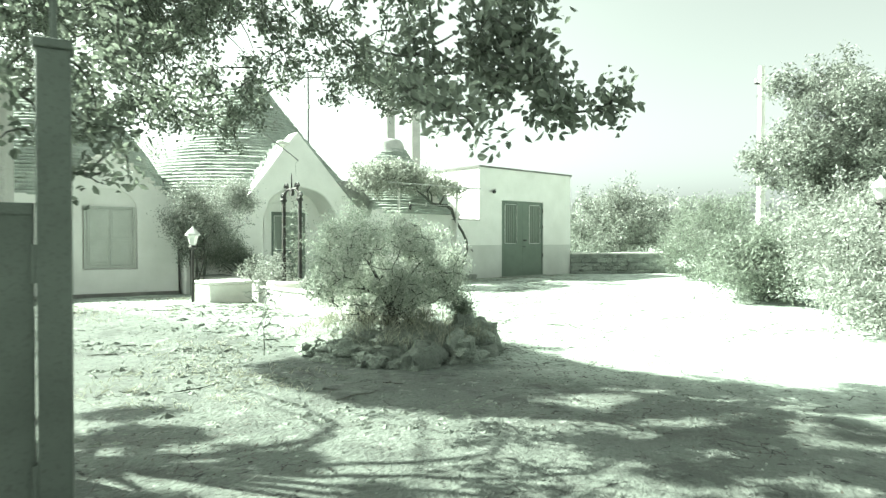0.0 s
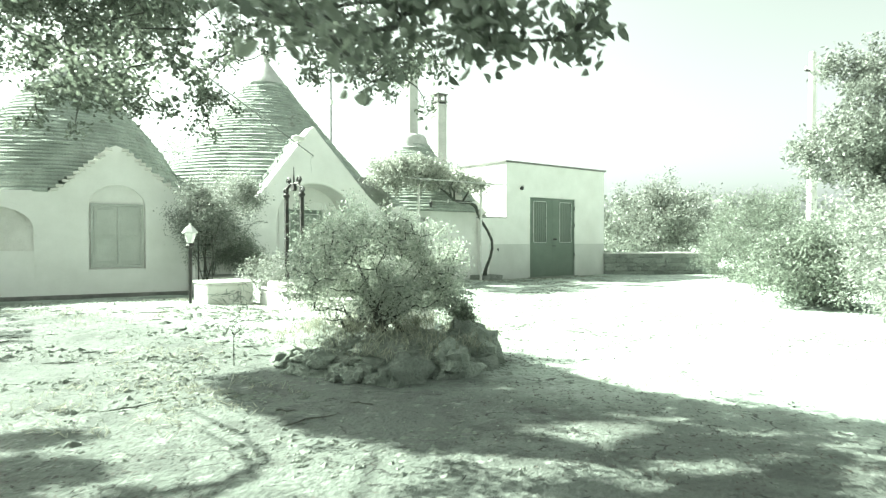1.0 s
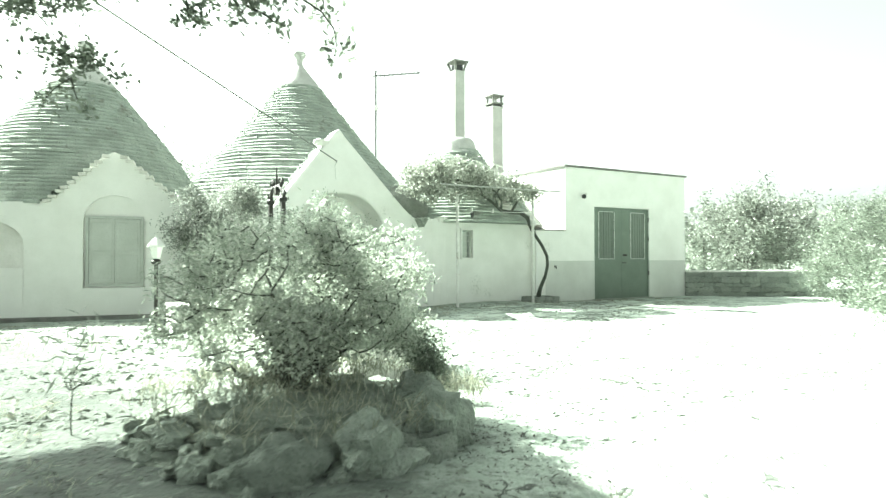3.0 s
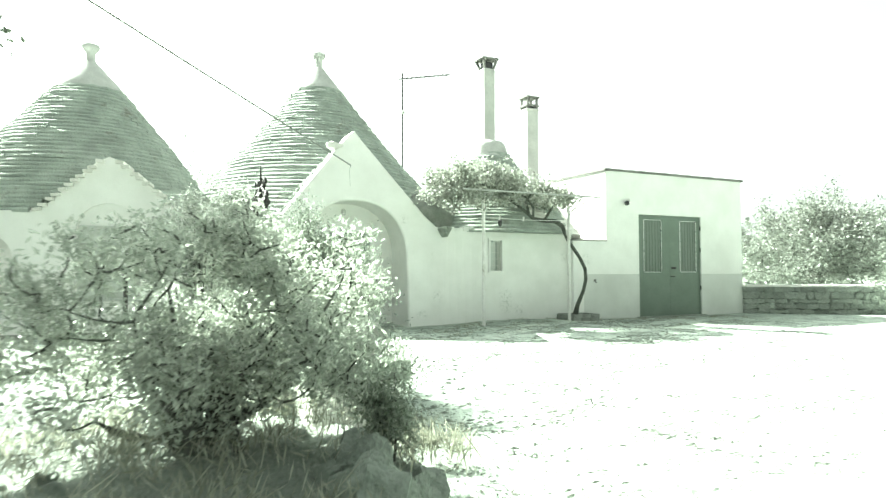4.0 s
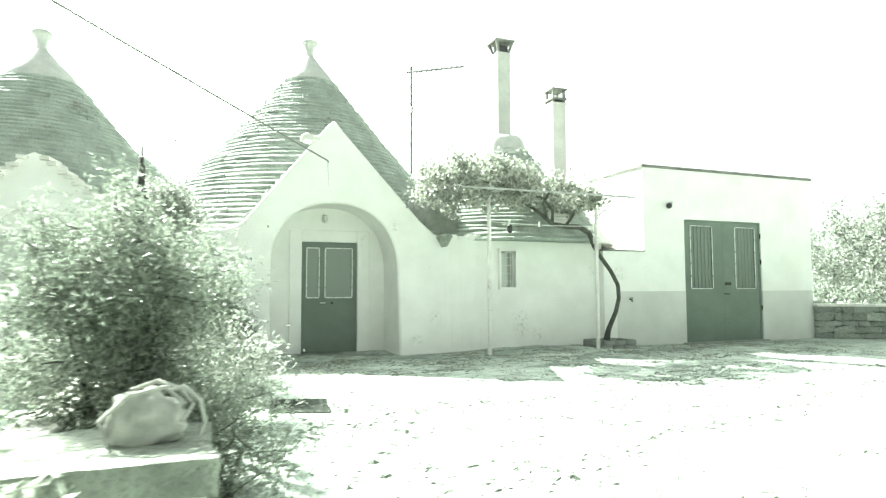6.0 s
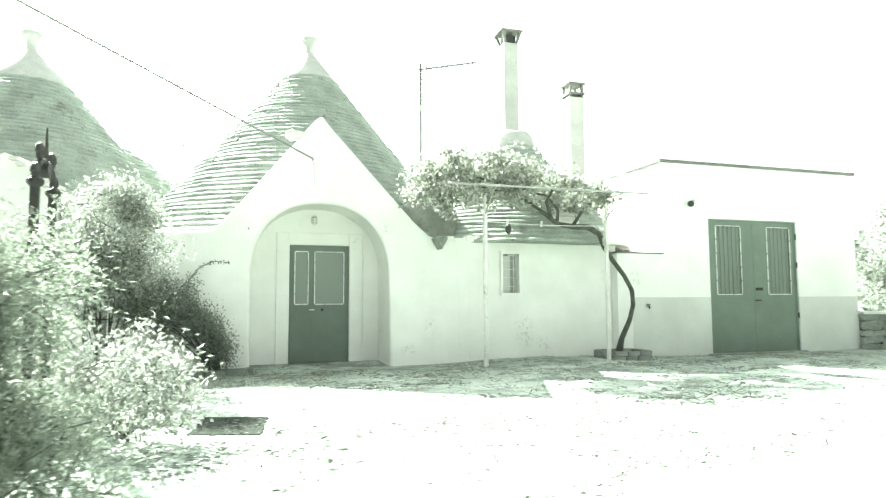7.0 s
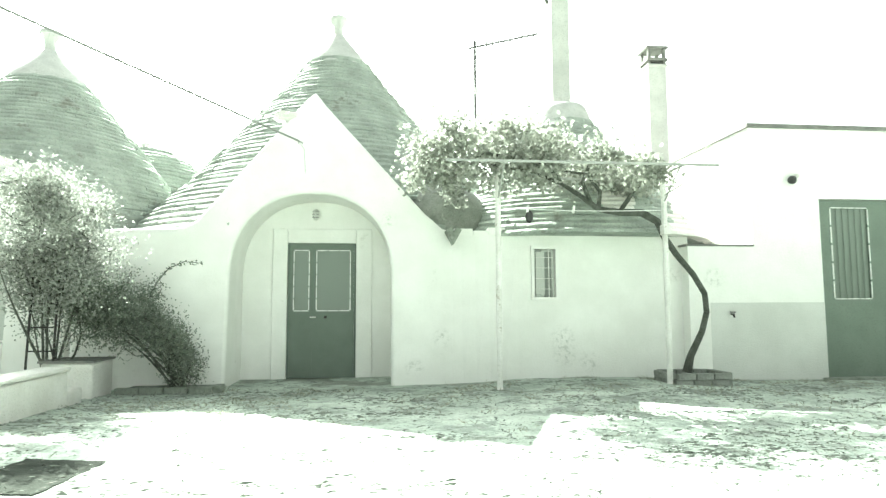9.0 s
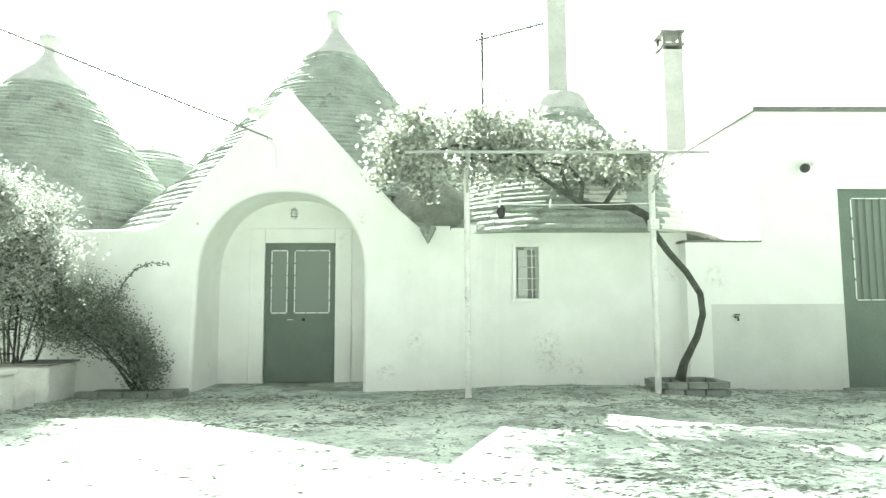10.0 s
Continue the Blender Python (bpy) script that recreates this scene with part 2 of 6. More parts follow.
# ---------------------------------------------------------------- mesh helpers
class Shape:
    """Collects vertices and faces of one mesh."""

    def __init__(self):
        self.v, self.f = [], []

    def add(self, verts, faces):
        k = len(self.v)
        self.v.extend(tuple(p) for p in verts)
        self.f.extend(tuple(i + k for i in f) for f in faces)
        return self

    def box(self, a, c, turn=None, at=None):
        """Between the corners a and c; turn, at: a matrix about the point at."""
        x0, y0, z0 = a
        x1, y1, z1 = c
        p = [Vector(q) for q in ((x0, y0, z0), (x1, y0, z0), (x1, y1, z0), (x0, y1, z0), (x0, y0, z1), (x1, y0, z1), (x1, y1, z1), (x0, y1, z1))]
        if turn is not None:
            o = Vector(at) if at is not None else Vector(((x0 + x1) / 2, (y0 + y1) / 2, (z0 + z1) / 2))
            p = [o + turn @ (q - o) for q in p]
        return self.add(p, ((0, 3, 2, 1), (4, 5, 6, 7), (0, 1, 5, 4), (1, 2, 6, 5), (2, 3, 7, 6), (3, 0, 4, 7)))

    def prism(self, outline, y0, y1, lean=0.0):
        """An outline in (x, z), counter-clockwise seen from the front (-y), carried from y0 back to y1; lean: metres back per metre of height."""
        k = len(outline)
        a = [(x, y0 + lean * z, z) for x, z in outline]
        c = [(x, y1 + lean * z, z) for x, z in outline]
        faces = [tuple(range(k)), tuple(range(2 * k - 1, k - 1, -1))]
        faces += [(i, i + k, (i + 1) % k + k, (i + 1) % k) for i in range(k)]
        return self.add(a + c, faces)

    def lathe(self, profile, x=0.0, y=0.0, seg=32):
        """A profile of (radius, z) from bottom to top, turned round the vertical through x, y."""
        verts, faces = [], []
        for r, z in profile:
            verts += [(x + r * math.cos(2 * math.pi * i / seg), y + r * math.sin(2 * math.pi * i / seg), z) for i in range(seg)]
        for j in range(len(profile) - 1):
            faces += [(j * seg + i, j * seg + (i + 1) % seg, (j + 1) * seg + (i + 1) % seg, (j + 1) * seg + i) for i in range(seg)]
        faces += [tuple(range(seg - 1, -1, -1)), tuple(range((len(profile) - 1) * seg, len(profile) * seg))]
        return self.add(verts, faces)

    def tube(self, points, radii, seg=8):
        """A round bar through points."""
        p = [Vector(q) for q in points]
        if not hasattr(radii, "__len__"):
            radii = [radii] * len(p)
        verts, faces = [], []
        side = None
        for i, q in enumerate(p):
            d = (p[min(i + 1, len(p) - 1)] - p[max(i - 1, 0)]).normalized()
            if side is None:
                side = d.cross(Vector((0, 0, 1)) if abs(d.z) < 0.9 else Vector((1, 0, 0))).normalized()
            side = (side - d * side.dot(d)).normalized()
            up = d.cross(side)
            verts += [q + radii[i] * (math.cos(2 * math.pi * k / seg) * side + math.sin(2 * math.pi * k / seg) * up) for k in range(seg)]
        for j in range(len(p) - 1):
            faces += [(j * seg + i, j * seg + (i + 1) % seg, (j + 1) * seg + (i + 1) % seg, (j + 1) * seg + i) for i in range(seg)]
        faces += [tuple(range(seg - 1, -1, -1)), tuple(range((len(p) - 1) * seg, len(p) * seg))]
        return self.add(verts, faces)

    def lump(self, centre, radii, rough=0.15, seed=0, level=2, freq=1.6, flat=None):
        """A rounded uneven lump; flat: the height below which it is cut level."""
        bm = bmesh.new()
        bmesh.ops.create_icosphere(bm, subdivisions=level, radius=1)
        c, r = Vector(centre), Vector(radii)
        verts = []
        for q in bm.verts:
            d = q.co.copy()
            k = 1 + rough * 2 * noise.noise(d * freq + Vector((seed * 7.3, seed * 3.1, seed * 1.7))) + rough * 0.7 * noise.noise(d * freq * 3 + Vector((seed, 0, 5)))
            w = Vector((d.x * r.x * k, d.y * r.y * k, d.z * r.z * k)) + c
            if flat is not None:
                w.z = max(w.z, flat)
            verts.append(w)
        faces = [[q.index for q in f.verts] for f in bm.faces]
        bm.free()
        return self.add(verts, faces)

    def mesh(self, name, mat, smooth=None, weld=False):
        me = bpy.data.meshes.new(name)
        me.from_pydata([tuple(p) for p in self.v], [], self.f)
        if weld:
            bm = bmesh.new()
            bm.from_mesh(me)
            bmesh.ops.remove_doubles(bm, verts=bm.verts, dist=0.0005)
            bm.to_mesh(me)
            bm.free()
        me.materials.append(mat)
        if smooth is not None:
            me.shade_smooth()
            me.set_sharp_from_angle(angle=radians(smooth))
        me.update()
        return me


def thing(name, m, label, category, group="", kind=""):
    """An empty at the base of a thing, under which its parts stand."""
    ob = new(name)
    ob.empty_display_size = 0.1
    ob.matrix_basis = m
    return tagged(ob, label, category, group, kind)


def part(name, shape, mat, parent, label="", smooth=None, bevel=0.0, segments=2, kind=""):
    """One mesh under a thing or under a part."""
    me = shape if isinstance(shape, bpy.types.Mesh) else shape.mesh(name, mat, smooth)
    ob = new(name, me)
    ob.parent = parent
    if bevel:
        md = ob.modifiers.new("bevel", "BEVEL")
        md.width, md.segments, md.limit_method, md.angle_limit = bevel, segments, "ANGLE", radians(45)
        if smooth is None:
            me.shade_smooth()
            me.set_sharp_from_angle(angle=radians(40))
    return tagged(ob, label, kind=kind)


def single(name, shape, mat, m, label, category, group="", kind="", smooth=None, bevel=0.0):
    """A thing that is one mesh."""
    ob = part(name, shape, mat, None, "", smooth, bevel)
    ob.matrix_basis = m
    return tagged(ob, label, category, group, kind)


def leaves_mesh(name, centres, mat, length, width, rng, up=0.3, fold=0.25, out=None, oval=False):
    """Folded leaf blades round the given points; out: directions towards which they point more; oval: rounder blades."""
    c = np.asarray(centres, float)
    k = len(c)
    d = rng.normal(size=(k, 3))
    d[:, 2] += up * rng.normal(size=k)
    if out is not None:
        d += out
    d /= np.linalg.norm(d, axis=1)[:, None]
    s = np.cross(d, rng.normal(size=(k, 3)))
    s /= np.linalg.norm(s, axis=1)[:, None] + 1e-9
    nrm = np.cross(d, s)
    L = (length * rng.uniform(0.6, 1.25, k))[:, None]
    Wd = (width * rng.uniform(0.7, 1.25, k))[:, None]
    n = 6 if oval else 4
    if oval:
        side, rise = s * Wd * 0.5, nrm * Wd * fold
        v = np.stack([c - d * L * 0.5, c - d * L * 0.2 + side * 0.8 + rise, c + d * L * 0.16 + side + rise, c + d * L * 0.5 - nrm * L * 0.06, c + d * L * 0.16 - side + rise, c - d * L * 0.2 - side * 0.8 + rise], 1)
    else:
        v = np.stack([c - d * L * 0.5, c + s * Wd * 0.5 + nrm * Wd * fold, c + d * L * 0.5, c - s * Wd * 0.5 + nrm * Wd * fold], 1)
    me = bpy.data.meshes.new(name)
    me.vertices.add(n * k)
    me.vertices.foreach_set("co", v.reshape(-1).astype(np.float32))
    f = np.arange(n * k).reshape(-1, n)
    blades = [(0, 1, 3), (1, 2, 3), (0, 3, 5), (3, 4, 5)] if oval else [(0, 1, 2), (0, 2, 3)]
    tri_idx = np.concatenate([f[:, list(b)] for b in blades], 1).reshape(-1)
    me.loops.add(len(tri_idx))
    me.loops.foreach_set("vertex_index", tri_idx.astype(np.int32))
    me.polygons.add(len(blades) * k)
    me.polygons.foreach_set("loop_start", np.arange(0, len(tri_idx), 3, dtype=np.int32))
    me.materials.append(mat)
    me.update()
    me.validate()
    return me


def tips_in(rng, k, centre, radii, low=-1e9, hollow=0.35, gaps=0.0, freq=1.1, clump=0, wide=0.13):
    """Twig ends in an uneven ellipsoid, more towards its skin, with gaps."""
    got = []
    if clump:
        seeds = tips_in(rng, clump, centre, np.array(radii) * 0.9, low, hollow, gaps, freq)
        p = seeds[rng.integers(0, clump, k)] + rng.normal(size=(k, 3)) * wide
        return p[p[:, 2] > low]
    while len(got) < k:
        d = rng.normal(size=3)
        d /= np.linalg.norm(d)
        r = hollow + (1 - hollow) * rng.random() ** 0.6
        bulge = 1 + 0.22 * noise.noise(Vector(d * 1.7) + Vector((k * 0.37, centre[0], centre[1])))
        p = np.array(centre) + d * r * np.array(radii) * bulge
        if p[2] < low or noise.noise(Vector(p * freq) + Vector((k * 0.11, 3.0, 1.0))) < gaps - 0.5:
            continue
        got.append(p)
    return np.array(got)


def bent(a, c, rng, sag=0.1, steps=4):
    """A bent line from a to c."""
    a, c = np.array(a, float), np.array(c, float)
    off = rng.normal(size=3) * sag * np.linalg.norm(c - a)
    return [a + (c - a) * (i / steps) + off * math.sin(math.pi * i / steps) for i in range(steps + 1)]


def plant(name, label, category, base, fork, tips, mat, bark, rng, leaf=(0.06, 0.03), per_tip=40, spread=0.18, limbs=6, girth=0.12, twig=0.006, group="", stems=False, trunk=True, up=0.3, extra=None, arch=0.0, oval=False, limb=0.5):
    """A tree or shrub: trunk (or several stems), limbs that fork, twigs to every tip, and leaves round the tips."""
    base, fork = np.array(base, float), np.array(fork, float)
    ob = thing(name, pose(*base), label, category, group)
    local = tips - base
    fk = fork - base
    order = rng.permutation(len(local))[:limbs]
    ends = [fk + (local[i] - fk) * 0.7 for i in order]
    if trunk and not stems:
        s = Shape().tube(bent((0, 0, -0.1), fk, rng, 0.06, 6), [girth * (1.35 if i == 0 else 1 - 0.06 * i) for i in range(7)], 10)
        part("trunk", s, bark, ob, smooth=60)
    nodes = []
    for e in ends:
        start = np.array((rng.normal() * girth, rng.normal() * girth, 0.0)) if stems else fk
        line = [p + np.array((0, 0, arch * math.sin(math.pi * min(1.0, 1.15 * k / 6)))) for k, p in enumerate(bent(start, e, rng, 0.08, 6))]
        g = girth * (0.3 if stems else limb)
        part("stem" if stems else "limb", Shape().tube(line, [g * (1 - 0.155 * k) + 0.002 for k in range(7)], 7), bark, ob, smooth=60)
        for p, q in zip(line[1:], line[2:]):
            nodes += [p, (p + q) / 2]
        nodes.append(line[-1])
    # twigs: every tip joins the nearest wood that stands already
    tw = Shape()
    nodes = np.array(nodes)
    near = np.array([np.min(np.linalg.norm(nodes - p, axis=1)) for p in local])
    for i in np.argsort(near):
        p = local[i]
        q = nodes[np.argmin(np.linalg.norm(nodes - p, axis=1))]
        line = bent(q, p, rng, 0.1, 3)
        tw.tube(line, [twig * 1.8, twig * 1.5, twig * 1.1, twig * 0.6], 4)
        nodes = np.concatenate([nodes, [line[1], line[2], p]])
    part("twigwork", tw, bark, ob, kind="stuff")
    c = np.repeat(local, per_tip, 0)
    off = rng.normal(size=c.shape) * (np.repeat(spread, per_tip)[:, None] if hasattr(spread, "__len__") else spread)
    o = off / (np.linalg.norm(off, axis=1)[:, None] + 1e-6) * 0.6
    if extra is not None:
        c = np.concatenate([c + off, extra - base])
        o = np.concatenate([o, np.zeros_like(extra)])
    else:
        c = c + off
    keep = c[:, 2] > 0.02
    part("crown", leaves_mesh("crown", c[keep], mat, leaf[0], leaf[1], rng, up, 0.25, o[keep], oval), mat, ob, kind="stuff")
    return ob


# ---------------------------------------------------------------- ground
def lift(x, y):
    """The height of the ground."""
    h = 0.2 * math.exp(-((x + 2.2) ** 2 + (y - 11.2) ** 2) / 9.0) + 0.1 * math.exp(-((x - 4.0) ** 2 + (y - 18.6) ** 2) / 3.0)
    return h - 0.03 * math.exp(-((x - 4.0) ** 2 + (y - 11.0) ** 2) / 12.0)


def rough(x, y):
    """The small unevenness of the ground."""
    flat = 1 - math.exp(-(((x - 1.06) ** 2 + (y - 12.9) ** 2) / 0.5) ** 3)
    return flat * (0.016 * noise.noise(Vector((x * 1.3, y * 1.3, 0))) + 0.012 * noise.noise(Vector((x * 4.1, y * 4.1, 7))))


def ground():
    s = Shape()
    fx = [-600, -200, -80, -40, -22, -14] + [-9 + 0.16 * i for i in range(151)] + [19, 26, 40, 80, 200, 600]
    fy = [-600, -200, -80, -40, -20, -10] + [-4 + 0.16 * i for i in range(176)] + [28, 36, 50, 90, 220, 600]
    verts, faces = [], []
    for y in fy:
        for x in fx:
            near = 1.0 if -9 <= x <= 15 and -4 <= y <= 24 else 0.0
            verts.append((x, y, near * rough(x, y) + lift(x, y)))
    w = len(fx)
    for j in range(len(fy) - 1):
        faces += [(j * w + i, j * w + i + 1, (j + 1) * w + i + 1, (j + 1) * w + i) for i in range(w - 1)]
    s.add(verts, faces)
    return single("ground", s, EARTH, Matrix(), "pale dusty limestone ground with scattered grit and dry weeds", "ground", kind="structure", smooth=80)


ground()

HOUSE = pose(-0.876, 16.9, 0, 0, 0, 28.2)
WING = pose(-4.2, 15.55, 0, 0, 0, 19.0)


# ---------------------------------------------------------------- trulli
def between(profile, z):
    """The radius at height z of a profile of (z, radius) from the bottom up."""
    for (z0, r0), (z1, r1) in zip(profile, profile[1:]):
        if z <= z1:
            return r0 + (r1 - r0) * max(0.0, (z - z0) / (z1 - z0))
    return profile[-1][1]


LOOSE = {}


def lay_slab(parent, verts, faces, near):
    """One roof slab: a piece of its own while it is near and there are few, else joined with the rest of its roof."""
    rest = LOOSE.setdefault(parent.name, [0, Shape(), parent])
    if near and rest[0] < 295:
        rest[0] += 1
        part("slab", Shape().add(verts, faces), ROOF, parent)
    else:
        rest[1].add(verts, faces)


def join_slabs():
    for count, shape, parent in LOOSE.values():
        part("slab_course", shape, ROOF, parent, kind="stuff")


def cone(parent, x, y, profile, step, seed, stone=0.26, free=None, core=9.0, singles=0.0, pale=None):
    """A dry-stone cone: one part for each course of slabs, over a solid core."""
    rng = np.random.default_rng(seed)
    part("roof_core", Shape().lathe([(min(core, max(0.02, r - 0.09)), z) for z, r in profile], x, y, 40), ROOF, parent, smooth=50)
    z = profile[0][0]
    while z < profile[-1][0] - 0.01:
        r = between(profile, z)
        h = step * rng.uniform(0.85, 1.15)
        back = 0.62 * max(0.02, r - between(profile, z + h))
        k = max(10, int(2 * math.pi * r / stone))
        a0 = rng.uniform(0, 6.28)
        lip = rng.uniform(0.0, 0.03)
        cuts = a0 + (np.arange(k) + rng.uniform(-0.25, 0.25, k)) * 2 * math.pi / k
        for i in range(k):
            a, c = cuts[i], cuts[(i + 1) % k] + (2 * math.pi if i == k - 1 else 0)
            gap = -0.0004 / max(r, 0.3)
            a, c = a + gap, c - gap
            mid = (a + c) / 2
            if free and free(x + r * math.cos(mid), y + r * math.sin(mid), z):
                continue
            wave = noise.noise(Vector((r * math.cos(mid) * 2.2, r * math.sin(mid) * 2.2, z * 9.0)))
            ro = r + 0.6 * lip + 0.026 * wave + rng.uniform(-0.003, 0.003)
            ri = max(0.01, r - 0.2)
            dz0, dz1 = 0.008 * wave + rng.uniform(-0.003, 0.003), rng.uniform(-0.004, 0.003)
            top = z + h * 0.93 + dz1
            v = []
            for rr, zz in ((ri, z + dz0 - 0.01 * h), (ro, z + dz0 - 0.02 * h), (ro + 0.004, z + dz0 + h * (0.45 + 0.2 * wave)), (ro - back - 0.2 * h * wave, top), (ri, top + 0.004)):
                v += [(x + rr * math.cos(a), y + rr * math.sin(a), zz), (x + rr * math.cos(c), y + rr * math.sin(c), zz)]
            faces = ((0, 2, 3, 1), (2, 4, 5, 3), (4, 6, 7, 5), (6, 8, 9, 7), (0, 8, 6, 4, 2), (1, 3, 5, 7, 9))
            if pale and pale(x + r * math.cos(mid), y + r * math.sin(mid), z):
                part("limewashed_slab", Shape().add(v, faces), LIME_WORN, parent)
            else:
                lay_slab(parent, v, faces, singles and math.sin(mid) < -0.35)
        z += h


def pinnacle(parent, x, y, z0, r0, z1, tip):
    """The limewashed cap of a cone with its neck and bowl."""
    rise = z1 - z0
    prof = [(r0 + 0.03, z0 - 0.05), (r0 + 0.02, z0), (r0 * 0.76, z0 + rise * 0.34), (r0 * 0.44, z0 + rise * 0.68), (0.14, z1 - 0.04), (0.105, z1)]
    part("cap", Shape().lathe(prof, x, y, 36), CAP_LIME, parent, "limewashed cap", smooth=60)
    n = tip - z1
    prof = [(0.11, z1 - 0.02), (0.095, z1 + n * 0.15), (0.1, z1 + n * 0.45), (0.16, z1 + n * 0.62), (0.185, z1 + n * 0.72), (0.18, z1 + n * 0.86), (0.1, tip - 0.02), (0.02, tip)]
    part("pinnacle", Shape().lathe(prof, x, y, 24), CAP_LIME, parent, "limewashed stone pinnacle", smooth=60)


def slope_courses(parent, x0, z0, x1, z1, y0, y1, seed, step=0.13):
    """Slabs laid in rows up a slope from (x0, z0) to (x1, z1) in the plane of the gable, between y0 and y1."""
    rng = np.random.default_rng(seed)
    length = math.hypot(x1 - x0, z1 - z0)
    rows = int(length / step)
    for i in range(rows):
        f = i / rows
        x, z = x0 + (x1 - x0) * f, z0 + (z1 - z0) * f
        y = y0
        while y < y1:
            w = rng.uniform(0.18, 0.34)
            j = rng.uniform(-0.015, 0.03)
            side = -1 if x1 > x0 else 1
            a = (x + side * j, y, z - 0.03)
            c = (x - side * 0.2, min(y + w - 0.012, y1), z + abs(z1 - z0) / rows * 0.95 - 0.01)
            b = Shape().box((min(a[0], c[0]), a[1], a[2]), (max(a[0], c[0]), c[1], c[2]))
            lay_slab(parent, b.v, b.f, y < y0 + 0.4)
            y += w


def arch_line(x0, x1, z0, spring, top, k=20, power=2.0):
    """Points of an arch from its left foot over the top to its right foot."""
    mid, half = (x0 + x1) / 2, (x1 - x0) / 2
    pts = [(x0, z0)]
    for i in range(k + 1):
        a = math.pi * (1 - i / k)
        pts.append((mid + half * math.copysign(abs(math.cos(a)) ** (2 / power), math.cos(a)), spring + (top - spring) * abs(math.sin(a)) ** (2 / power)))
    return pts + [(x1, z0)]


def strip_frame(s, x0, x1, z0, z1, y, w=0.018, d=0.012, dashes=5):
    """A thin white frame of short strips with gaps at the fixings."""
    for (a, c, flat) in ((x0, x1, True), (z0, z1, False)):
        k = dashes if not flat else max(2, int((x1 - x0) / 0.16))
        for i in range(k):
            p, q = a + (c - a) * (i + 0.06) / k, a + (c - a) * (i + 0.94) / k
            for e in ((z0, z1) if flat else (x0, x1)):
                if flat:
                    s.box((p, y - d, e - w / 2), (q, y, e + w / 2))
                else:
                    s.box((e - w / 2, y - d, p), (e + w / 2, y, q))


def main_trullo():
    ob = thing("trullo_house", HOUSE, "white limewashed trullo with pointed gable, arched porch and grey stone cone", "house", "trulli")
    # facade with the gable; the arch runs down to the ground
    arch = arch_line(0.0, 2.28, -0.15, 1.55, 2.76, 24, 2.25)
    left = [(-0.74, 2.24), (-0.58, 2.29), (-0.46, 2.38)]
    outline = [(-2.05, -0.15)] + arch + [(3.2, -0.15), (3.2, 2.2), (3.02, 2.26), (2.75, 2.5), (1.3, 4.12), (1.14, 4.33), (1.0, 4.2)] + left[::-1] + [(-2.05, 2.2)]
    part("facade_wall", Shape().prism(outline, 0.0, 0.5, 0.085), LIME_STAINED, ob, bevel=0.05, segments=3)
    # porch vault, back wall round the door, floor step
    tunnel = Shape()
    inner = arch_line(-0.01, 2.29, -0.15, 1.55, 2.77, 24, 2.25)
    tunnel.prism([(-0.4, -0.15)] + inner + [(2.7, -0.15), (2.7, 2.35), (2.0, 3.0), (0.3, 3.0), (-0.4, 2.3)], 0.45, 1.12)
    part("porch_vault", tunnel, LIME, ob, smooth=40)
    back = Shape()
    back.prism([(-0.2, -0.15), (0.655, -0.15), (0.655, 2.125), (1.755, 2.125), (1.755, -0.15), (2.5, -0.15), (2.5, 2.5), (2.0, 2.95), (0.3, 2.95), (-0.2, 2.4)], 1.09, 1.4)
    part("porch_wall", back, LIME, ob)
    surround = Shape()
    surround.box((0.44, 1.055, -0.1), (0.67, 1.1, 2.34)).box((1.74, 1.055, -0.1), (1.99, 1.1, 2.34)).box((0.67, 1.055, 2.115), (1.74, 1.1, 2.34))
    part("door_surround", surround, LIME, ob, bevel=0.012)
    part("door_step", Shape().box((0.02, 0.12, -0.12), (2.26, 1.3, 0.0)), SLAB, ob, "worn stone door step", bevel=0.02)
    door = part("front_door", Shape().box((0.675, 1.1, 0.0), (0.705, 1.17, 2.12)).box((1.705, 1.1, 0.0), (1.735, 1.17, 2.12)).box((0.705, 1.1, 2.09), (1.705, 1.17, 2.12)), DOOR_PAINT, ob, "dark painted double door with glazed upper panels")
    for x0, x1 in ((0.708, 1.0596), (1.0604, 1.702)):
        leaf = Shape().box((x0, 1.1, 0.01), (x1, 1.15, 1.03)).box((x0, 1.1, 2.02), (x1, 1.15, 2.088))
        leaf.box((x0, 1.1, 1.03), (x0 + 0.05, 1.15, 2.02)).box((x1 - 0.05, 1.1, 1.03), (x1, 1.15, 2.02))
        part("door_leaf", leaf, DOOR_PAINT, door)
        part("pane", Shape().box((x0 + 0.05, 1.125, 1.03), (x1 - 0.05, 1.135, 2.02)), GLASS_DARK, door)
        st = Shape()
        strip_frame(st, x0 + 0.06, x1 - 0.055, 1.05, 2.0, 1.1, 0.016, 0.01, 5)
        part("glazing_strip", st, WHITE_TRIM, door, "thin white glazing strips")
    part("door_handle", Shape().tube([(1.03, 1.09, 0.95), (1.03, 1.05, 0.95), (1.12, 1.05, 0.95)], 0.01, 8), PALE_METAL, door, smooth=50)
    part("lock_plate", Shape().lathe([(0.02, 0.93), (0.024, 0.95), (0.02, 0.97)], 1.26, 1.095, 10), IRON, door)
    # house body under the cone, small ledge of the wall top
    body = Shape().box((-2.0, 1.3, -0.15), (3.1, 7.2, 2.3)).box((-2.3, 0.5, -0.15), (-0.3, 1.5, 2.22)).box((2.5, 0.6, -0.15), (3.15, 1.5, 2.2))
    part("house_body", body, LIME, ob)
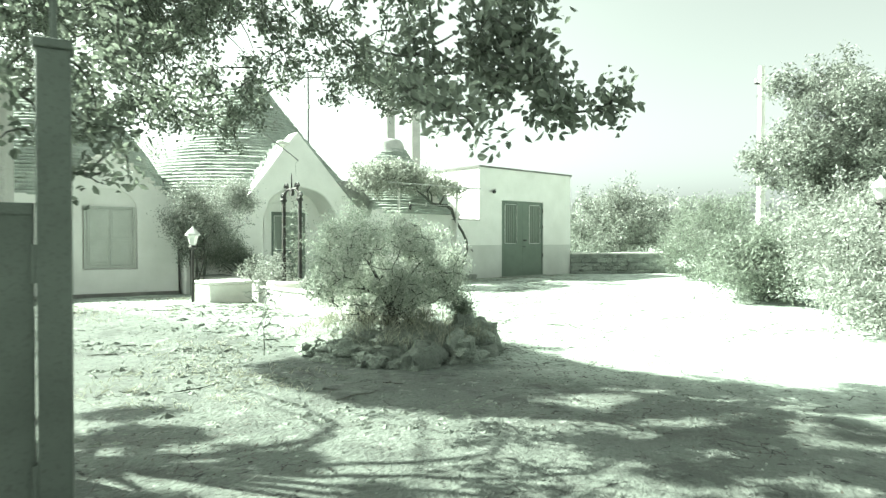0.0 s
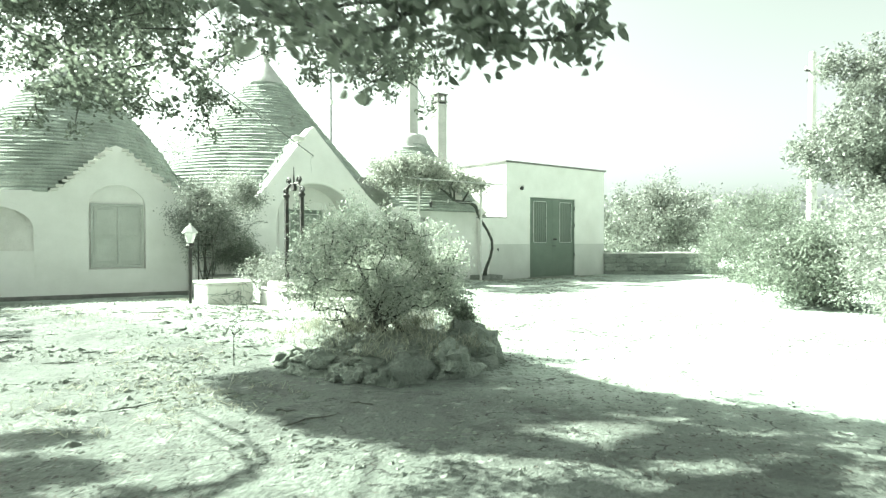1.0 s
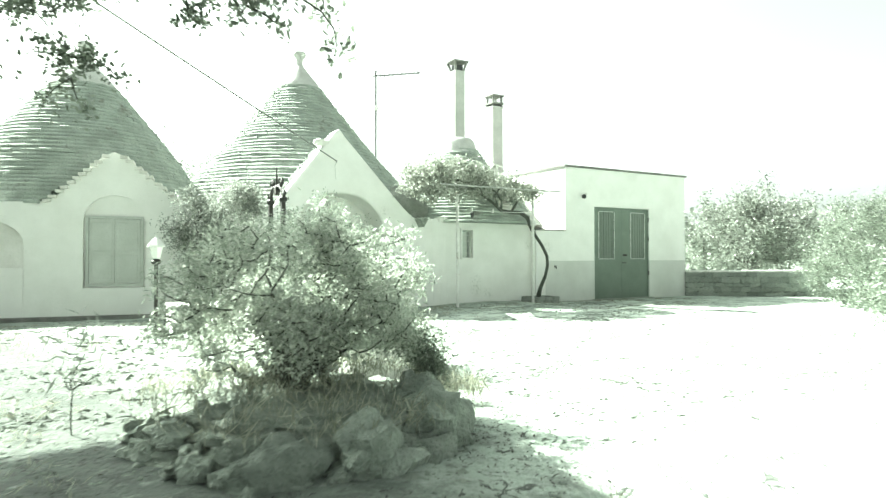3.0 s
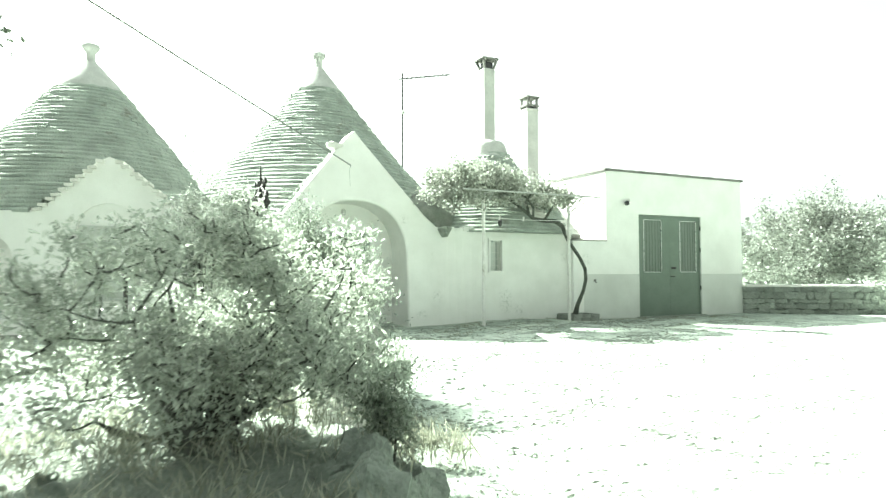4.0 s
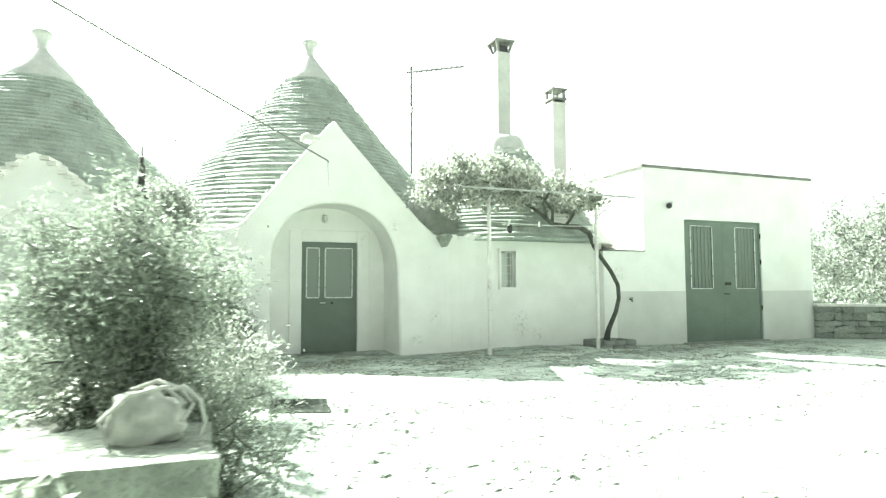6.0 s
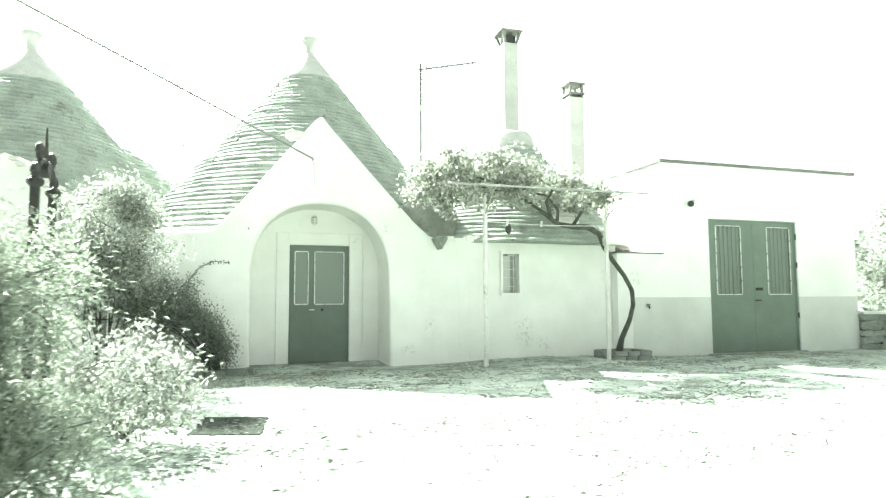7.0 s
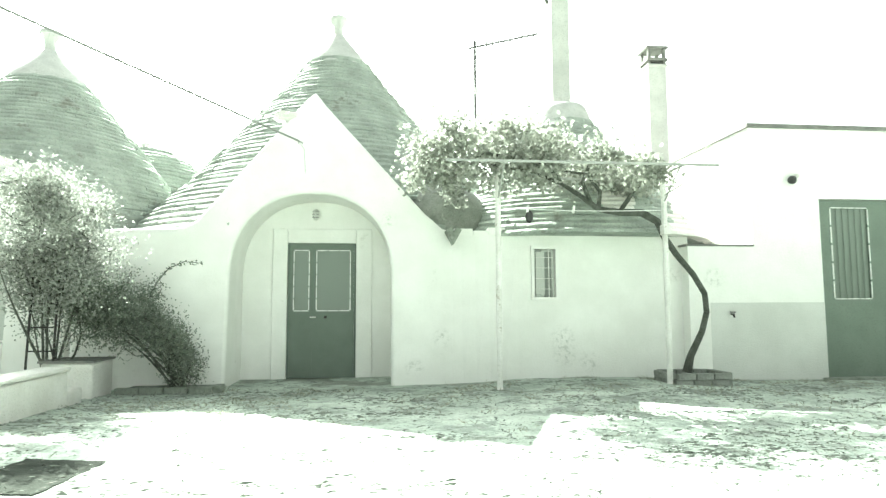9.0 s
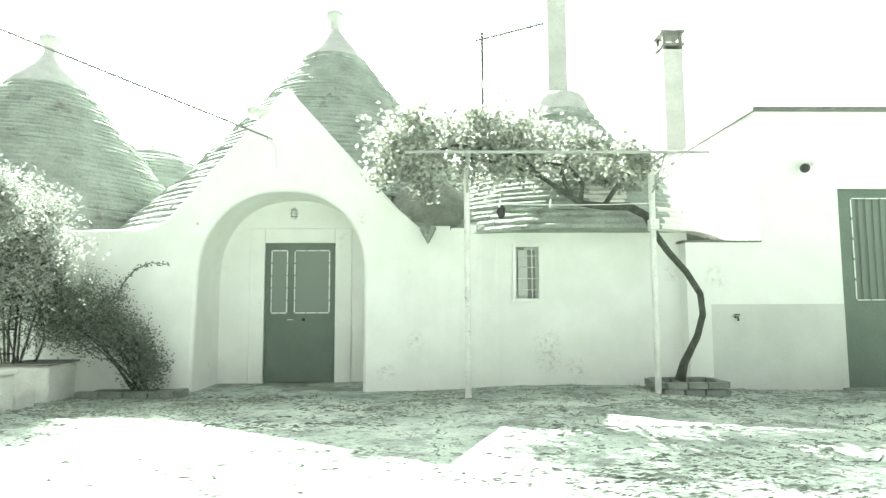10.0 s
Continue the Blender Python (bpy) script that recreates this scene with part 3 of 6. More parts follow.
    prof = [(2.28, 3.95), (2.5, 3.72), (3.3, 2.92), (4.0, 2.28), (5.0, 1.46), (5.6, 0.98), (6.02, 0.66)]
    cone(ob, 1.24, 3.93, prof, 0.098, 3, 0.26, lambda x, y, z: -0.1 < x < 2.75 and y < 1.4 and z < 2.78, 2.5, 3.6)
    pinnacle(ob, 1.24, 3.93, 6.02, 0.66, 6.78, 7.22)
    # saddle of slabs behind the gable
    part("saddle_core", Shape().prism([(0.1, 2.98), (2.2, 2.98), (1.14, 4.1)], 0.62, 3.4), ROOF, ob)
    for side in ([(-0.9, 2.1), (-0.41, 2.3), (0.29, 3.01), (0.18, 3.1), (-0.6, 2.34), (-0.9, 2.26)], [(2.71, 2.36), (3.05, 2.2), (2.1, 3.12), (2.01, 3.01)]):
        part("saddle_flank", Shape().prism(side, 0.55, 3.0), ROOF, ob)
    slope_courses(ob, 2.98, 2.3, 1.16, 4.14, 0.72, 2.6, 5)
    slope_courses(ob, -0.55, 2.34, 1.1, 4.14, 0.72, 2.6, 6)
    part("ridge_stone", Shape().lump((0.72, 0.42, 3.95), (0.2, 0.16, 0.09), 0.2, 4), LIME_WORN, ob, smooth=60)
    # rain spout between the roofs
    spout = Shape().prism([(3.05, 2.2), (3.16, 2.0), (3.27, 2.2), (3.2, 2.24), (3.16, 2.16), (3.12, 2.24)], -0.14, 0.5)
    part("rain_spout", spout, SLAB, ob, "stone rain spout")
    return ob


def bulkhead_lamp():
    ob = thing("wall_lamp", HOUSE @ pose(1.1, 1.09, 2.57), "small oval bulkhead lamp over the porch door", "lamp")
    part("base", Shape().lump((0, -0.012, 0), (0.06, 0.014, 0.1), 0.0), PALE_METAL, ob, smooth=60)
    part("cover", Shape().lump((0, -0.04, 0), (0.043, 0.04, 0.08), 0.0), GLOBE, ob, smooth=60)
    g = Shape()
    for z in (-0.05, 0.0, 0.05):
        g.tube([(-0.05, -0.03, z), (-0.03, -0.075, z), (0.03, -0.075, z), (0.05, -0.03, z)], 0.004, 5)
    part("guard", g, IRON, ob)


def left_trullo():
    ob = thing("trullo_house", WING, "white limewashed trullo with stepped gable, shuttered window and grey stone cone", "house", "trulli")
    niche = arch_line(-0.58, 0.54, 0.0, 2.0, 2.5, 16)[1:-1]
    top = [(1.3, 2.28), (1.0, 2.5), (0.55, 2.95), (0.15, 3.3), (-0.04, 3.38), (-0.25, 3.28), (-0.7, 2.82), (-1.0, 2.5), (-1.2, 2.36)]
    # front wall in pieces round the niche of the window
    wall = Shape()
    half_r = [p for p in niche if p[0] > -0.02]
    half_l = [p for p in niche if p[0] < -0.02]
    wall.prism([(0.54, -0.3), (1.42, -0.3), (1.4, 2.28)] + top[:5] + half_r, 0.0, 0.45, 0.03)
    wall.prism([(-1.3, -0.3), (-0.58, -0.3)] + half_l + [(-0.02, 2.5), (-0.04, 3.38)] + top[5:] + [(-1.3, 2.34)], 0.0, 0.45, 0.03)
    wall.box((-0.58, 0.0, -0.3), (0.54, 0.45, 0.64))
    part("facade_wall", wall, LIME, ob)
    part("niche_wall", Shape().box((-0.7, 0.14, 0.5), (0.7, 0.46, 2.7)), LIME, ob)
    far = Shape()
    n2 = arch_line(-3.0, -1.58, 0.0, 1.5, 1.98, 14)[1:-1]
    far.prism([(-1.58, -0.3), (-1.3, -0.3), (-1.3, 2.34), (-2.29, 2.31), (-2.29, 1.98)] + [p for p in n2 if p[0] > -2.28], 0.0, 0.45, 0.03)
    far.prism([(-6.0, -0.3), (-3.0, -0.3)] + [p for p in n2 if p[0] < -2.3] + [(-2.29, 1.98), (-2.29, 2.31), (-6.0, 2.26)], 0.0, 0.45, 0.03)
    far.box((-3.0, 0.0, -0.3), (-1.58, 0.45, 1.05))
    part("side_wall", far, LIME, ob)
    part("niche_wall", Shape().box((-3.2, 0.16, 0.9), (-1.4, 0.46, 2.1)), LIME_WORN, ob)
    part("wall_foot", Shape().box((-6.0, -0.035, -0.3), (1.45, 0.02, 0.1)), COPING, ob, "dark cement strip at the wall foot", bevel=0.02)
    win = part("window", Shape().box((-0.54, 0.08, 0.67), (0.5, 0.13, 0.72)).box((-0.54, 0.08, 2.03), (0.5, 0.13, 2.08)).box((-0.54, 0.08, 0.72), (-0.49, 0.13, 2.03)).box((0.45, 0.08, 0.72), (0.5, 0.13, 2.03)), SHUTTER, ob, "closed pale grey shutters in a recessed niche")
    for x0, x1 in ((-0.485, -0.022), (-0.018, 0.445)):
        part("shutter", Shape().box((x0, 0.09, 0.725), (x1, 0.12, 2.025)).box((x0 + 0.05, 0.08, 0.8), (x1 - 0.05, 0.1, 1.3)).box((x0 + 0.05, 0.08, 1.38), (x1 - 0.05, 0.1, 1.95)), SHUTTER, win, bevel=0.006)
    part("house_body", Shape().box((-6.0, 0.45, -0.3), (1.35, 6.2, 2.3)), LIME, ob)
    prof = [(2.3, 2.76), (2.7, 2.58), (3.3, 2.24), (4.0, 1.74), (4.7, 1.16), (5.28, 0.7)]
    cone(ob, -1.03, 2.79, prof, 0.088, 13, free=lambda x, y, z: y < 0.5 and z < 3.36 - 0.9 * abs(x + 0.04) and abs(x) < 1.4, singles=3.0)
    pinnacle(ob, -1.03, 2.79, 5.28, 0.7, 5.98, 6.4)
    part("saddle_core", Shape().prism([(-1.15, 2.25), (1.25, 2.25), (-0.04, 3.2)], 0.5, 2.2), ROOF, ob)
    slope_courses(ob, 1.32, 2.28, 0.0, 3.3, 0.5, 1.6, 15)
    slope_courses(ob, -1.3, 2.3, -0.08, 3.3, 0.5, 1.6, 16)
    # ragged slab ends along the gable edge
    rng = np.random.default_rng(21)
    for (xa, za), (xb, zb) in (((1.36, 2.26), (0.02, 3.38)), ((-1.2, 2.36), (-0.1, 3.36))):
        for i in range(11):
            f = (i + rng.uniform(-0.2, 0.2)) / 11
            x, z = xa + (xb - xa) * f, za + (zb - za) * f
            part("gable_slab", Shape().box((x - 0.07, -0.02, z - 0.03), (x + 0.07, 0.5, z + 0.025), Matrix.Rotation(rng.uniform(-0.2, 0.2), 3, "Y")), LIME_WORN, ob)
    return ob


def back_trullo(u, v, z_top, r, seed):
    ob = thing("trullo_house", HOUSE @ pose(u, v, 0), "far trullo with limewashed cone showing over the roofs", "house", "trulli")
    part("house_body", Shape().lathe([(r + 0.1, -0.1), (r + 0.1, 2.3)], 0, 0, 28), LIME, ob, smooth=50)
    prof = [(2.3, r), (z_top - 1.6, r * 0.42), (z_top - 0.95, 0.42)]
    cone(ob, 0, 0, prof, 0.12, seed)
    pinnacle(ob, 0, 0, z_top - 0.95, 0.42, z_top - 0.32, z_top)


def domed_trullo(u, v):
    ob = thing("trullo_house", HOUSE @ pose(u, v, 0), "far trullo with a low domed grey roof and small finial", "house", "trulli")
    part("house_body", Shape().lathe([(2.5, -0.1), (2.5, 2.3)], 0, 0, 28), LIME, ob, smooth=50)
    cone(ob, 0, 0, [(2.3, 2.4), (3.3, 1.95), (4.1, 1.45), (4.5, 1.02), (4.68, 0.66)], 0.1, 43)
    part("cap", Shape().lathe([(0.72, 4.64), (0.66, 4.7), (0.4, 4.8), (0.12, 4.86), (0.02, 4.87)], 0, 0, 28), CAP_LIME, ob, "limewashed cap", smooth=60)
    part("finial", Shape().lathe([(0.05, 4.85), (0.05, 4.91), (0.1, 4.94), (0.1, 5.0), (0.03, 5.03)], 0, 0, 14), CAP_LIME, ob, smooth=60)


def middle_trullo():
    ob = thing("trullo_house", HOUSE, "low limewashed trullo with small grilled window and grey stone cone", "house", "trulli")
    # curved front wall with an opening for the window
    def front(u, z=0.0):
        w = min(1.0, max(0.0, (u - 3.1) / 1.1))
        return (1 - w) * (0.085 * z + 0.004) + w * (0.05 + 0.05 * ((u - 5.0) / 1.7) ** 2 + 0.014 * z)
    wall = Shape()
    us = [3.12, 3.3, 3.5, 3.7, 3.9, 4.12, 4.33, 4.71, 5.0, 5.35, 5.7, 6.0, 6.3, 6.55, 6.78]
    def panel(u0, u1, z0, z1):
        v = [(u0, front(u0, z0), z0), (u1, front(u1, z0), z0), (u1, front(u1, z1), z1), (u0, front(u0, z1), z1), (u0, 0.5, z0), (u1, 0.5, z0), (u1, 0.5, z1), (u0, 0.5, z1)]
        wall.add(v, ((0, 1, 2, 3), (5, 4, 7, 6), (3, 2, 6, 7), (0, 4, 5, 1), (1, 5, 6, 2), (0, 3, 7, 4)))
    for u0, u1 in zip(us, us[1:]):
        if abs(u0 - 4.33) < 0.01:
            panel(u0, u1, -0.15, 1.22)
            panel(u0, u1, 1.98, 2.2)
        else:
            panel(u0, u1, -0.15, 2.2)
    part("front_wall", wall.mesh("front_wall", LIME_STAINED, 40, True), LIME_STAINED, ob)
    rng = np.random.default_rng(31)
    u = 3.2
    while u < 6.7:
        w = rng.uniform(0.14, 0.3)
        edge = Shape().box((u, front(u, 2.2) - 0.035 + rng.uniform(-0.015, 0.015), 2.16), (u + w - 0.015, front(u, 2.2) + 0.4, 2.245 + rng.uniform(-0.022, 0.022)))
        part("eave_slab", edge, LIME, ob)
        u += w
    win = part("window", Shape().box((4.32, 0.02, 1.2), (4.36, 0.14, 2.0)).box((4.68, 0.02, 1.2), (4.72, 0.14, 2.0)).box((4.36, 0.02, 1.95), (4.68, 0.14, 2.0)).box((4.36, 0.02, 1.2), (4.68, 0.14, 1.24)), LIME, ob, "small window with white surround and iron grille")
    part("pane", Shape().box((4.36, 0.16, 1.24), (4.68, 0.175, 1.95)), GLASS_PALE, win)
    part("frame", Shape().box((4.5, 0.13, 1.24), (4.53, 0.16, 1.95)).box((4.36, 0.13, 1.24), (4.395, 0.16, 1.95)).box((4.645, 0.13, 1.24), (4.68, 0.16, 1.95)).box((4.395, 0.13, 1.24), (4.5, 0.16, 1.275)).box((4.53, 0.13, 1.915), (4.645, 0.16, 1.95)), SHUTTER, win)
    g = Shape()
    for i in range(4):
        z = 1.36 + 0.155 * i
        g.tube([(4.36, 0.08, z), (4.68, 0.08, z)], 0.0055, 6)
    part("casement", Shape().box((4.4, 0.1, 1.28), (4.53, 0.128, 1.91)), SHUTTER, win, "pale painted casement")
    for u in (4.59,):
        g.tube([(u, 0.08, 1.24), (u, 0.08, 1.95)], 0.007, 6)
    part("grille", g, PALE_METAL, win)
    part("house_body", Shape().box((3.15, 0.42, -0.15), (6.8, 4.2, 2.15)), LIME, ob)
    prof = [(2.15, 2.42), (2.4, 2.22), (2.84, 1.86), (3.4, 1.3), (3.87, 0.88), (4.3, 0.58)]
    cone(ob, 5.42, 1.95, prof, 0.088, 33, singles=2.9, pale=lambda x, y, z: (x > 6.3 + 0.5 * (z - 2.15) and z < 2.85) or (5.3 < x < 5.95 and y < 1.0 and 2.46 < z < 2.8))
    part("cap", Shape().lathe([(0.66, 4.16), (0.6, 4.26), (0.55, 4.38), (0.51, 4.52), (0.47, 4.63), (0.4, 4.71), (0.3, 4.74), (0.05, 4.75)], 5.39, 1.95, 32), CAP_LIME, ob, "limewashed cap", smooth=50)
    # rounded stone hood in the valley beside the big cone
    part("valley_hood", Shape().lump((3.15, 1.25, 2.25), (0.82, 0.85, 0.88), 0.03, 2, 4), SHADED_STONE, ob, "rounded stone hood, coloured dark for its shaded face", smooth=80)
    return ob


def chimney_flared():
    ob = thing("chimney", HOUSE @ pose(5.37, 1.95, 4.7), "tall square white chimney with a flared cowl", "chimney", "chimneys")
    part("shaft", Shape().box((-0.165, -0.165, 0), (0.165, 0.165, 2.02)), CHIMNEY_LIME, ob, bevel=0.015)
    for sx in (-1, 1):
        for sy in (-1, 1):
            h = Shape().add([(sx * 0.1, sy * 0.1, 2.0), (sx * 0.15, sy * 0.1, 2.0), (sx * 0.15, sy * 0.15, 2.0), (sx * 0.1, sy * 0.15, 2.0), (sx * 0.17, sy * 0.17, 2.26), (sx * 0.23, sy * 0.17, 2.26), (sx * 0.23, sy * 0.23, 2.26), (sx * 0.17, sy * 0.23, 2.26)],
                  ((0, 1, 2, 3), (4, 5, 6, 7), (0, 1, 5, 4), (1, 2, 6, 5), (2, 3, 7, 6), (3, 0, 4, 7)))
            part("cowl_post", h, COPING, ob)
    part("flue", Shape().box((-0.12, -0.12, 1.9), (0.12, 0.12, 2.2)), BLACK, ob, "black block in the flue opening")
    part("cowl_top", Shape().box((-0.25, -0.25, 2.26), (0.25, 0.25, 2.3)).box((-0.12, -0.12, 2.3), (0.12, 0.12, 2.33)), COPING, ob, bevel=0.01)


def chimney_pillared():
    ob = thing("chimney", HOUSE @ pose(8.3, 4.3, 3.6), "tall square white chimney with a cowl on little pillars", "chimney", "chimneys")
    part("shaft", Shape().box((-0.21, -0.21, 0), (0.21, 0.21, 2.86)), CHIMNEY_LIME, ob, bevel=0.015)
    part("collar", Shape().box((-0.235, -0.235, 2.84), (0.235, 0.235, 2.9)), CHIMNEY_LIME, ob, bevel=0.01)
    for z, hh in ((2.9, 0.08), (3.04, 0.22)):
        for sx in (-1, 1):
            for sy in (-1, 1):
                part("cowl_post", Shape().box((sx * 0.175 - 0.03, sy * 0.175 - 0.03, z), (sx * 0.175 + 0.03, sy * 0.175 + 0.03, z + hh)), COPING, ob)
    part("flue", Shape().box((-0.12, -0.12, 2.9), (0.12, 0.12, 2.97)), BLACK, ob)
    part("cowl_shelf", Shape().box((-0.235, -0.235, 2.98), (0.235, 0.235, 3.04)), COPING, ob)
    part("cowl_top", Shape().box((-0.25, -0.25, 3.26), (0.25, 0.25, 3.31)), COPING, ob, bevel=0.01)


def annex():
    ob = thing("garage_annex", HOUSE, "flat-roofed white garage with grey dado and dark double door", "house")
    y = -0.1
    x0, x1, top = 7.7, 12.7, 3.82
    wall = Shape()
    wall.prism([(x0, 1.15), (8.8, 1.15), (8.8, 2.73), (11.06, 2.73), (11.06, 1.15), (x1, 1.15), (x1, top), (x0, top)], y, y + 0.3)
    part("front_wall", wall, LIME, ob)
    part("low_wall_foot", Shape().box((6.66, y, -0.15), (6.98, y + 0.3, 1.15)), LIME, ob)
    for a, c in ((6.98, 8.8), (11.06, x1)):
        part("dado", Shape().box((a, y - 0.004, -0.15), (c, y + 0.3, 1.15)), DADO, ob, "grey painted dado")
    part("low_wall", Shape().box((6.66, y, 1.15), (7.7, y + 0.3, 1.99)), LIME_STAINED, ob)
    part("low_wall_coping", Shape().box((6.62, y - 0.02, 1.99), (7.7, y + 0.34, 2.02)), COPING, ob)
    part("terrace", Shape().box((6.75, y + 0.3, -0.15), (7.7, 6.0, 1.97)), LIME, ob)
    part("side_wall", Shape().box((x0, y + 0.3, -0.15), (x0 + 0.3, 6.5, top)), LIME, ob)
    part("side_wall", Shape().box((x1 - 0.3, y + 0.3, -0.15), (x1, 6.5, top)), LIME, ob)
    part("back_wall", Shape().box((x0 + 0.3, 6.2, -0.15), (x1 - 0.3, 6.5, top)), LIME, ob)
    part("roof", Shape().box((x0 + 0.3, y + 0.3, 3.45), (x1 - 0.3, 6.2, 3.62)), COPING, ob)
    cop = Shape().box((x0 - 0.04, y - 0.05, top), (x1 + 0.05, y + 0.33, top + 0.055)).box((x0 - 0.04, y + 0.33, top), (x0 + 0.33, 6.5, top + 0.055)).box((x1 - 0.33, y + 0.33, top), (x1 + 0.05, 6.5, top + 0.055))
    part("coping", cop, COPING, ob, "thin dark cement coping")
    door = part("garage_door", Shape().box((8.8, y + 0.03, 0), (8.85, y + 0.12, 2.72)).box((11.01, y + 0.03, 0), (11.06, y + 0.12, 2.72)).box((8.85, y + 0.03, 2.68), (11.01, y + 0.12, 2.72)), DOOR_GREY, ob, "tall weathered dark double door with barred glass panels")
    for a, c, p, q in ((8.855, 9.928, 9.0, 9.62), (9.932, 11.005, 10.3, 10.9)):
        leaf = Shape().box((a, y + 0.04, 0.03), (c, y + 0.09, 1.2)).box((a, y + 0.04, 2.6), (c, y + 0.09, 2.68)).box((a, y + 0.04, 1.2), (p, y + 0.09, 2.6)).box((q, y + 0.04, 1.2), (c, y + 0.09, 2.6))
        part("door_leaf", leaf, DOOR_GREY, door)
        part("pane", Shape().box((p, y + 0.07, 1.2), (q, y + 0.08, 2.6)), GLASS_DARK, door)
        for i in range(1, 6):
            x = p + (q - p) * i / 6
            part("bar", Shape().tube([(x, y + 0.045, 1.2), (x, y + 0.045, 2.6)], 0.009, 6), DOOR_GREY, door)
        st = Shape()
        strip_frame(st, p, q, 1.2, 2.6, y + 0.04, 0.014, 0.012, 5)
        part("glazing_strip", st, WHITE_TRIM, door)
    part("door_handle", Shape().tube([(9.96, y + 0.04, 1.08), (9.96, y, 1.08), (10.06, y, 1.08)], 0.011, 8), IRON, door, smooth=50)
    part("lock_box", Shape().box((9.98, y + 0.02, 1.28), (10.14, y + 0.04, 1.34)), IRON, door)
    for z in (0.7, 1.75, 2.35):
        part("hinge", Shape().tube([(11.06, y + 0.02, z), (11.06, y + 0.02, z + 0.12)], 0.018, 8), IRON, door, smooth=50)
    tap = part("wall_tap", Shape().tube([(7.3, y, 0.98), (7.3, y - 0.07, 0.98), (7.3, y - 0.08, 0.93)], 0.014, 8), IRON, ob, "small dark garden tap", smooth=50)
    part("tap_handle", Shape().tube([(7.26, y - 0.05, 1.01), (7.34, y - 0.05, 1.01)], 0.009, 6), IRON, tap)
    part("door_sill", Shape().box((8.7, y - 0.1, -0.1), (11.16, y + 0.3, 0.03)), SLAB, ob, bevel=0.015)
    return ob


def spot_lamp():
    ob = thing("wall_lamp", HOUSE @ pose(8.29, -0.1, 2.99), "round outdoor wall lamp with a motion sensor", "lamp")
    part("bracket", Shape().tube([(0.12, 0.0, 0.06), (0.1, -0.06, 0.05), (0.0, -0.1, 0.0)], 0.014, 8), PALE_METAL, ob, smooth=50)
    part("head", Shape().lump((0.0, -0.13, 0.0), (0.065, 0.065, 0.065), 0.0, 0, 3), BLACK, ob, smooth=60)
    part("sensor", Shape().lump((0.14, -0.05, 0.08), (0.04, 0.05, 0.035), 0.0), PALE_METAL, ob, smooth=60)


main_trullo()
bulkhead_lamp()
left_trullo()
middle_trullo()
back_trullo(4.3, 5.6, 4.45, 1.7, 41)
domed_trullo(-3.456, 6.374)
chimney_flared()
chimney_pillared()
annex()
spot_lamp()


# ---------------------------------------------------------------- yard: pergola and vine
def pergola():
    ob = thing("pergola", HOUSE, "thin white steel pergola with peeling paint in front of the house", "pergola")
    for u, v in ((3.64, -0.93), (5.94, -0.88)):
        z0 = 0.06
        p = part("post", Shape().tube([(u, v, z0 - 0.1), (u, v, 2.35), (u, v, 2.86)], 0.038, 10), PALE_METAL, ob, smooth=50)
        part("foot", Shape().lathe([(0.043, z0 - 0.06), (0.043, z0 + 0.0), (0.039, z0 + 0.02)], u, v, 10), PALE_METAL, p)
        part("arm", Shape().tube([(u, -1.45, 2.9), (u, 0.25, 2.9)], 0.024, 8), RAIL_STEEL, ob, smooth=50)
        part("brace", Shape().tube([(u, v, 2.5), (u, -1.38, 2.9)], 0.012, 6), RAIL_STEEL, ob)
    for v, a, c in ((-1.42, 2.9, 6.44), (-0.4, 2.8, 6.2), (0.2, 3.0, 6.2)):
        part("rail", Shape().tube([(a, v, 2.912), (c, v, 2.912)], 0.019, 8), RAIL_STEEL, ob, smooth=50)
    part("brace", Shape().tube([(5.94, -0.9, 2.6), (6.36, -1.42, 2.92)], 0.012, 6), RAIL_STEEL, ob)
    part("clamp", Shape().box((5.89, -0.95, 2.06), (6.0, -0.83, 2.2)), PALE_METAL, ob, bevel=0.01)


def clothes_line():
    ob = thing("clothes_line", HOUSE, "thin white clothes line tied between the pergola posts", "clothes line")
    pts = [(3.66 + 2.26 * i / 8, -0.93 + 0.005 * i, 2.4 - 0.025 * math.sin(math.pi * i / 8)) for i in range(9)]
    part("cord", Shape().tube(pts, 0.006, 5), WHITE_TRIM, ob)
    for u in (4.04, 4.66):
        part("peg", Shape().box((u - 0.01, -0.95, 2.34), (u + 0.012, -0.91, 2.44), Matrix.Rotation(0.15, 3, "Y")), WHITE_TRIM, ob)
    part("hung_cloth", Shape().lump((4.06, -0.93, 2.29), (0.055, 0.03, 0.09), 0.15, 3), BLACK, ob, "small dark cloth pegged to the line", smooth=60)


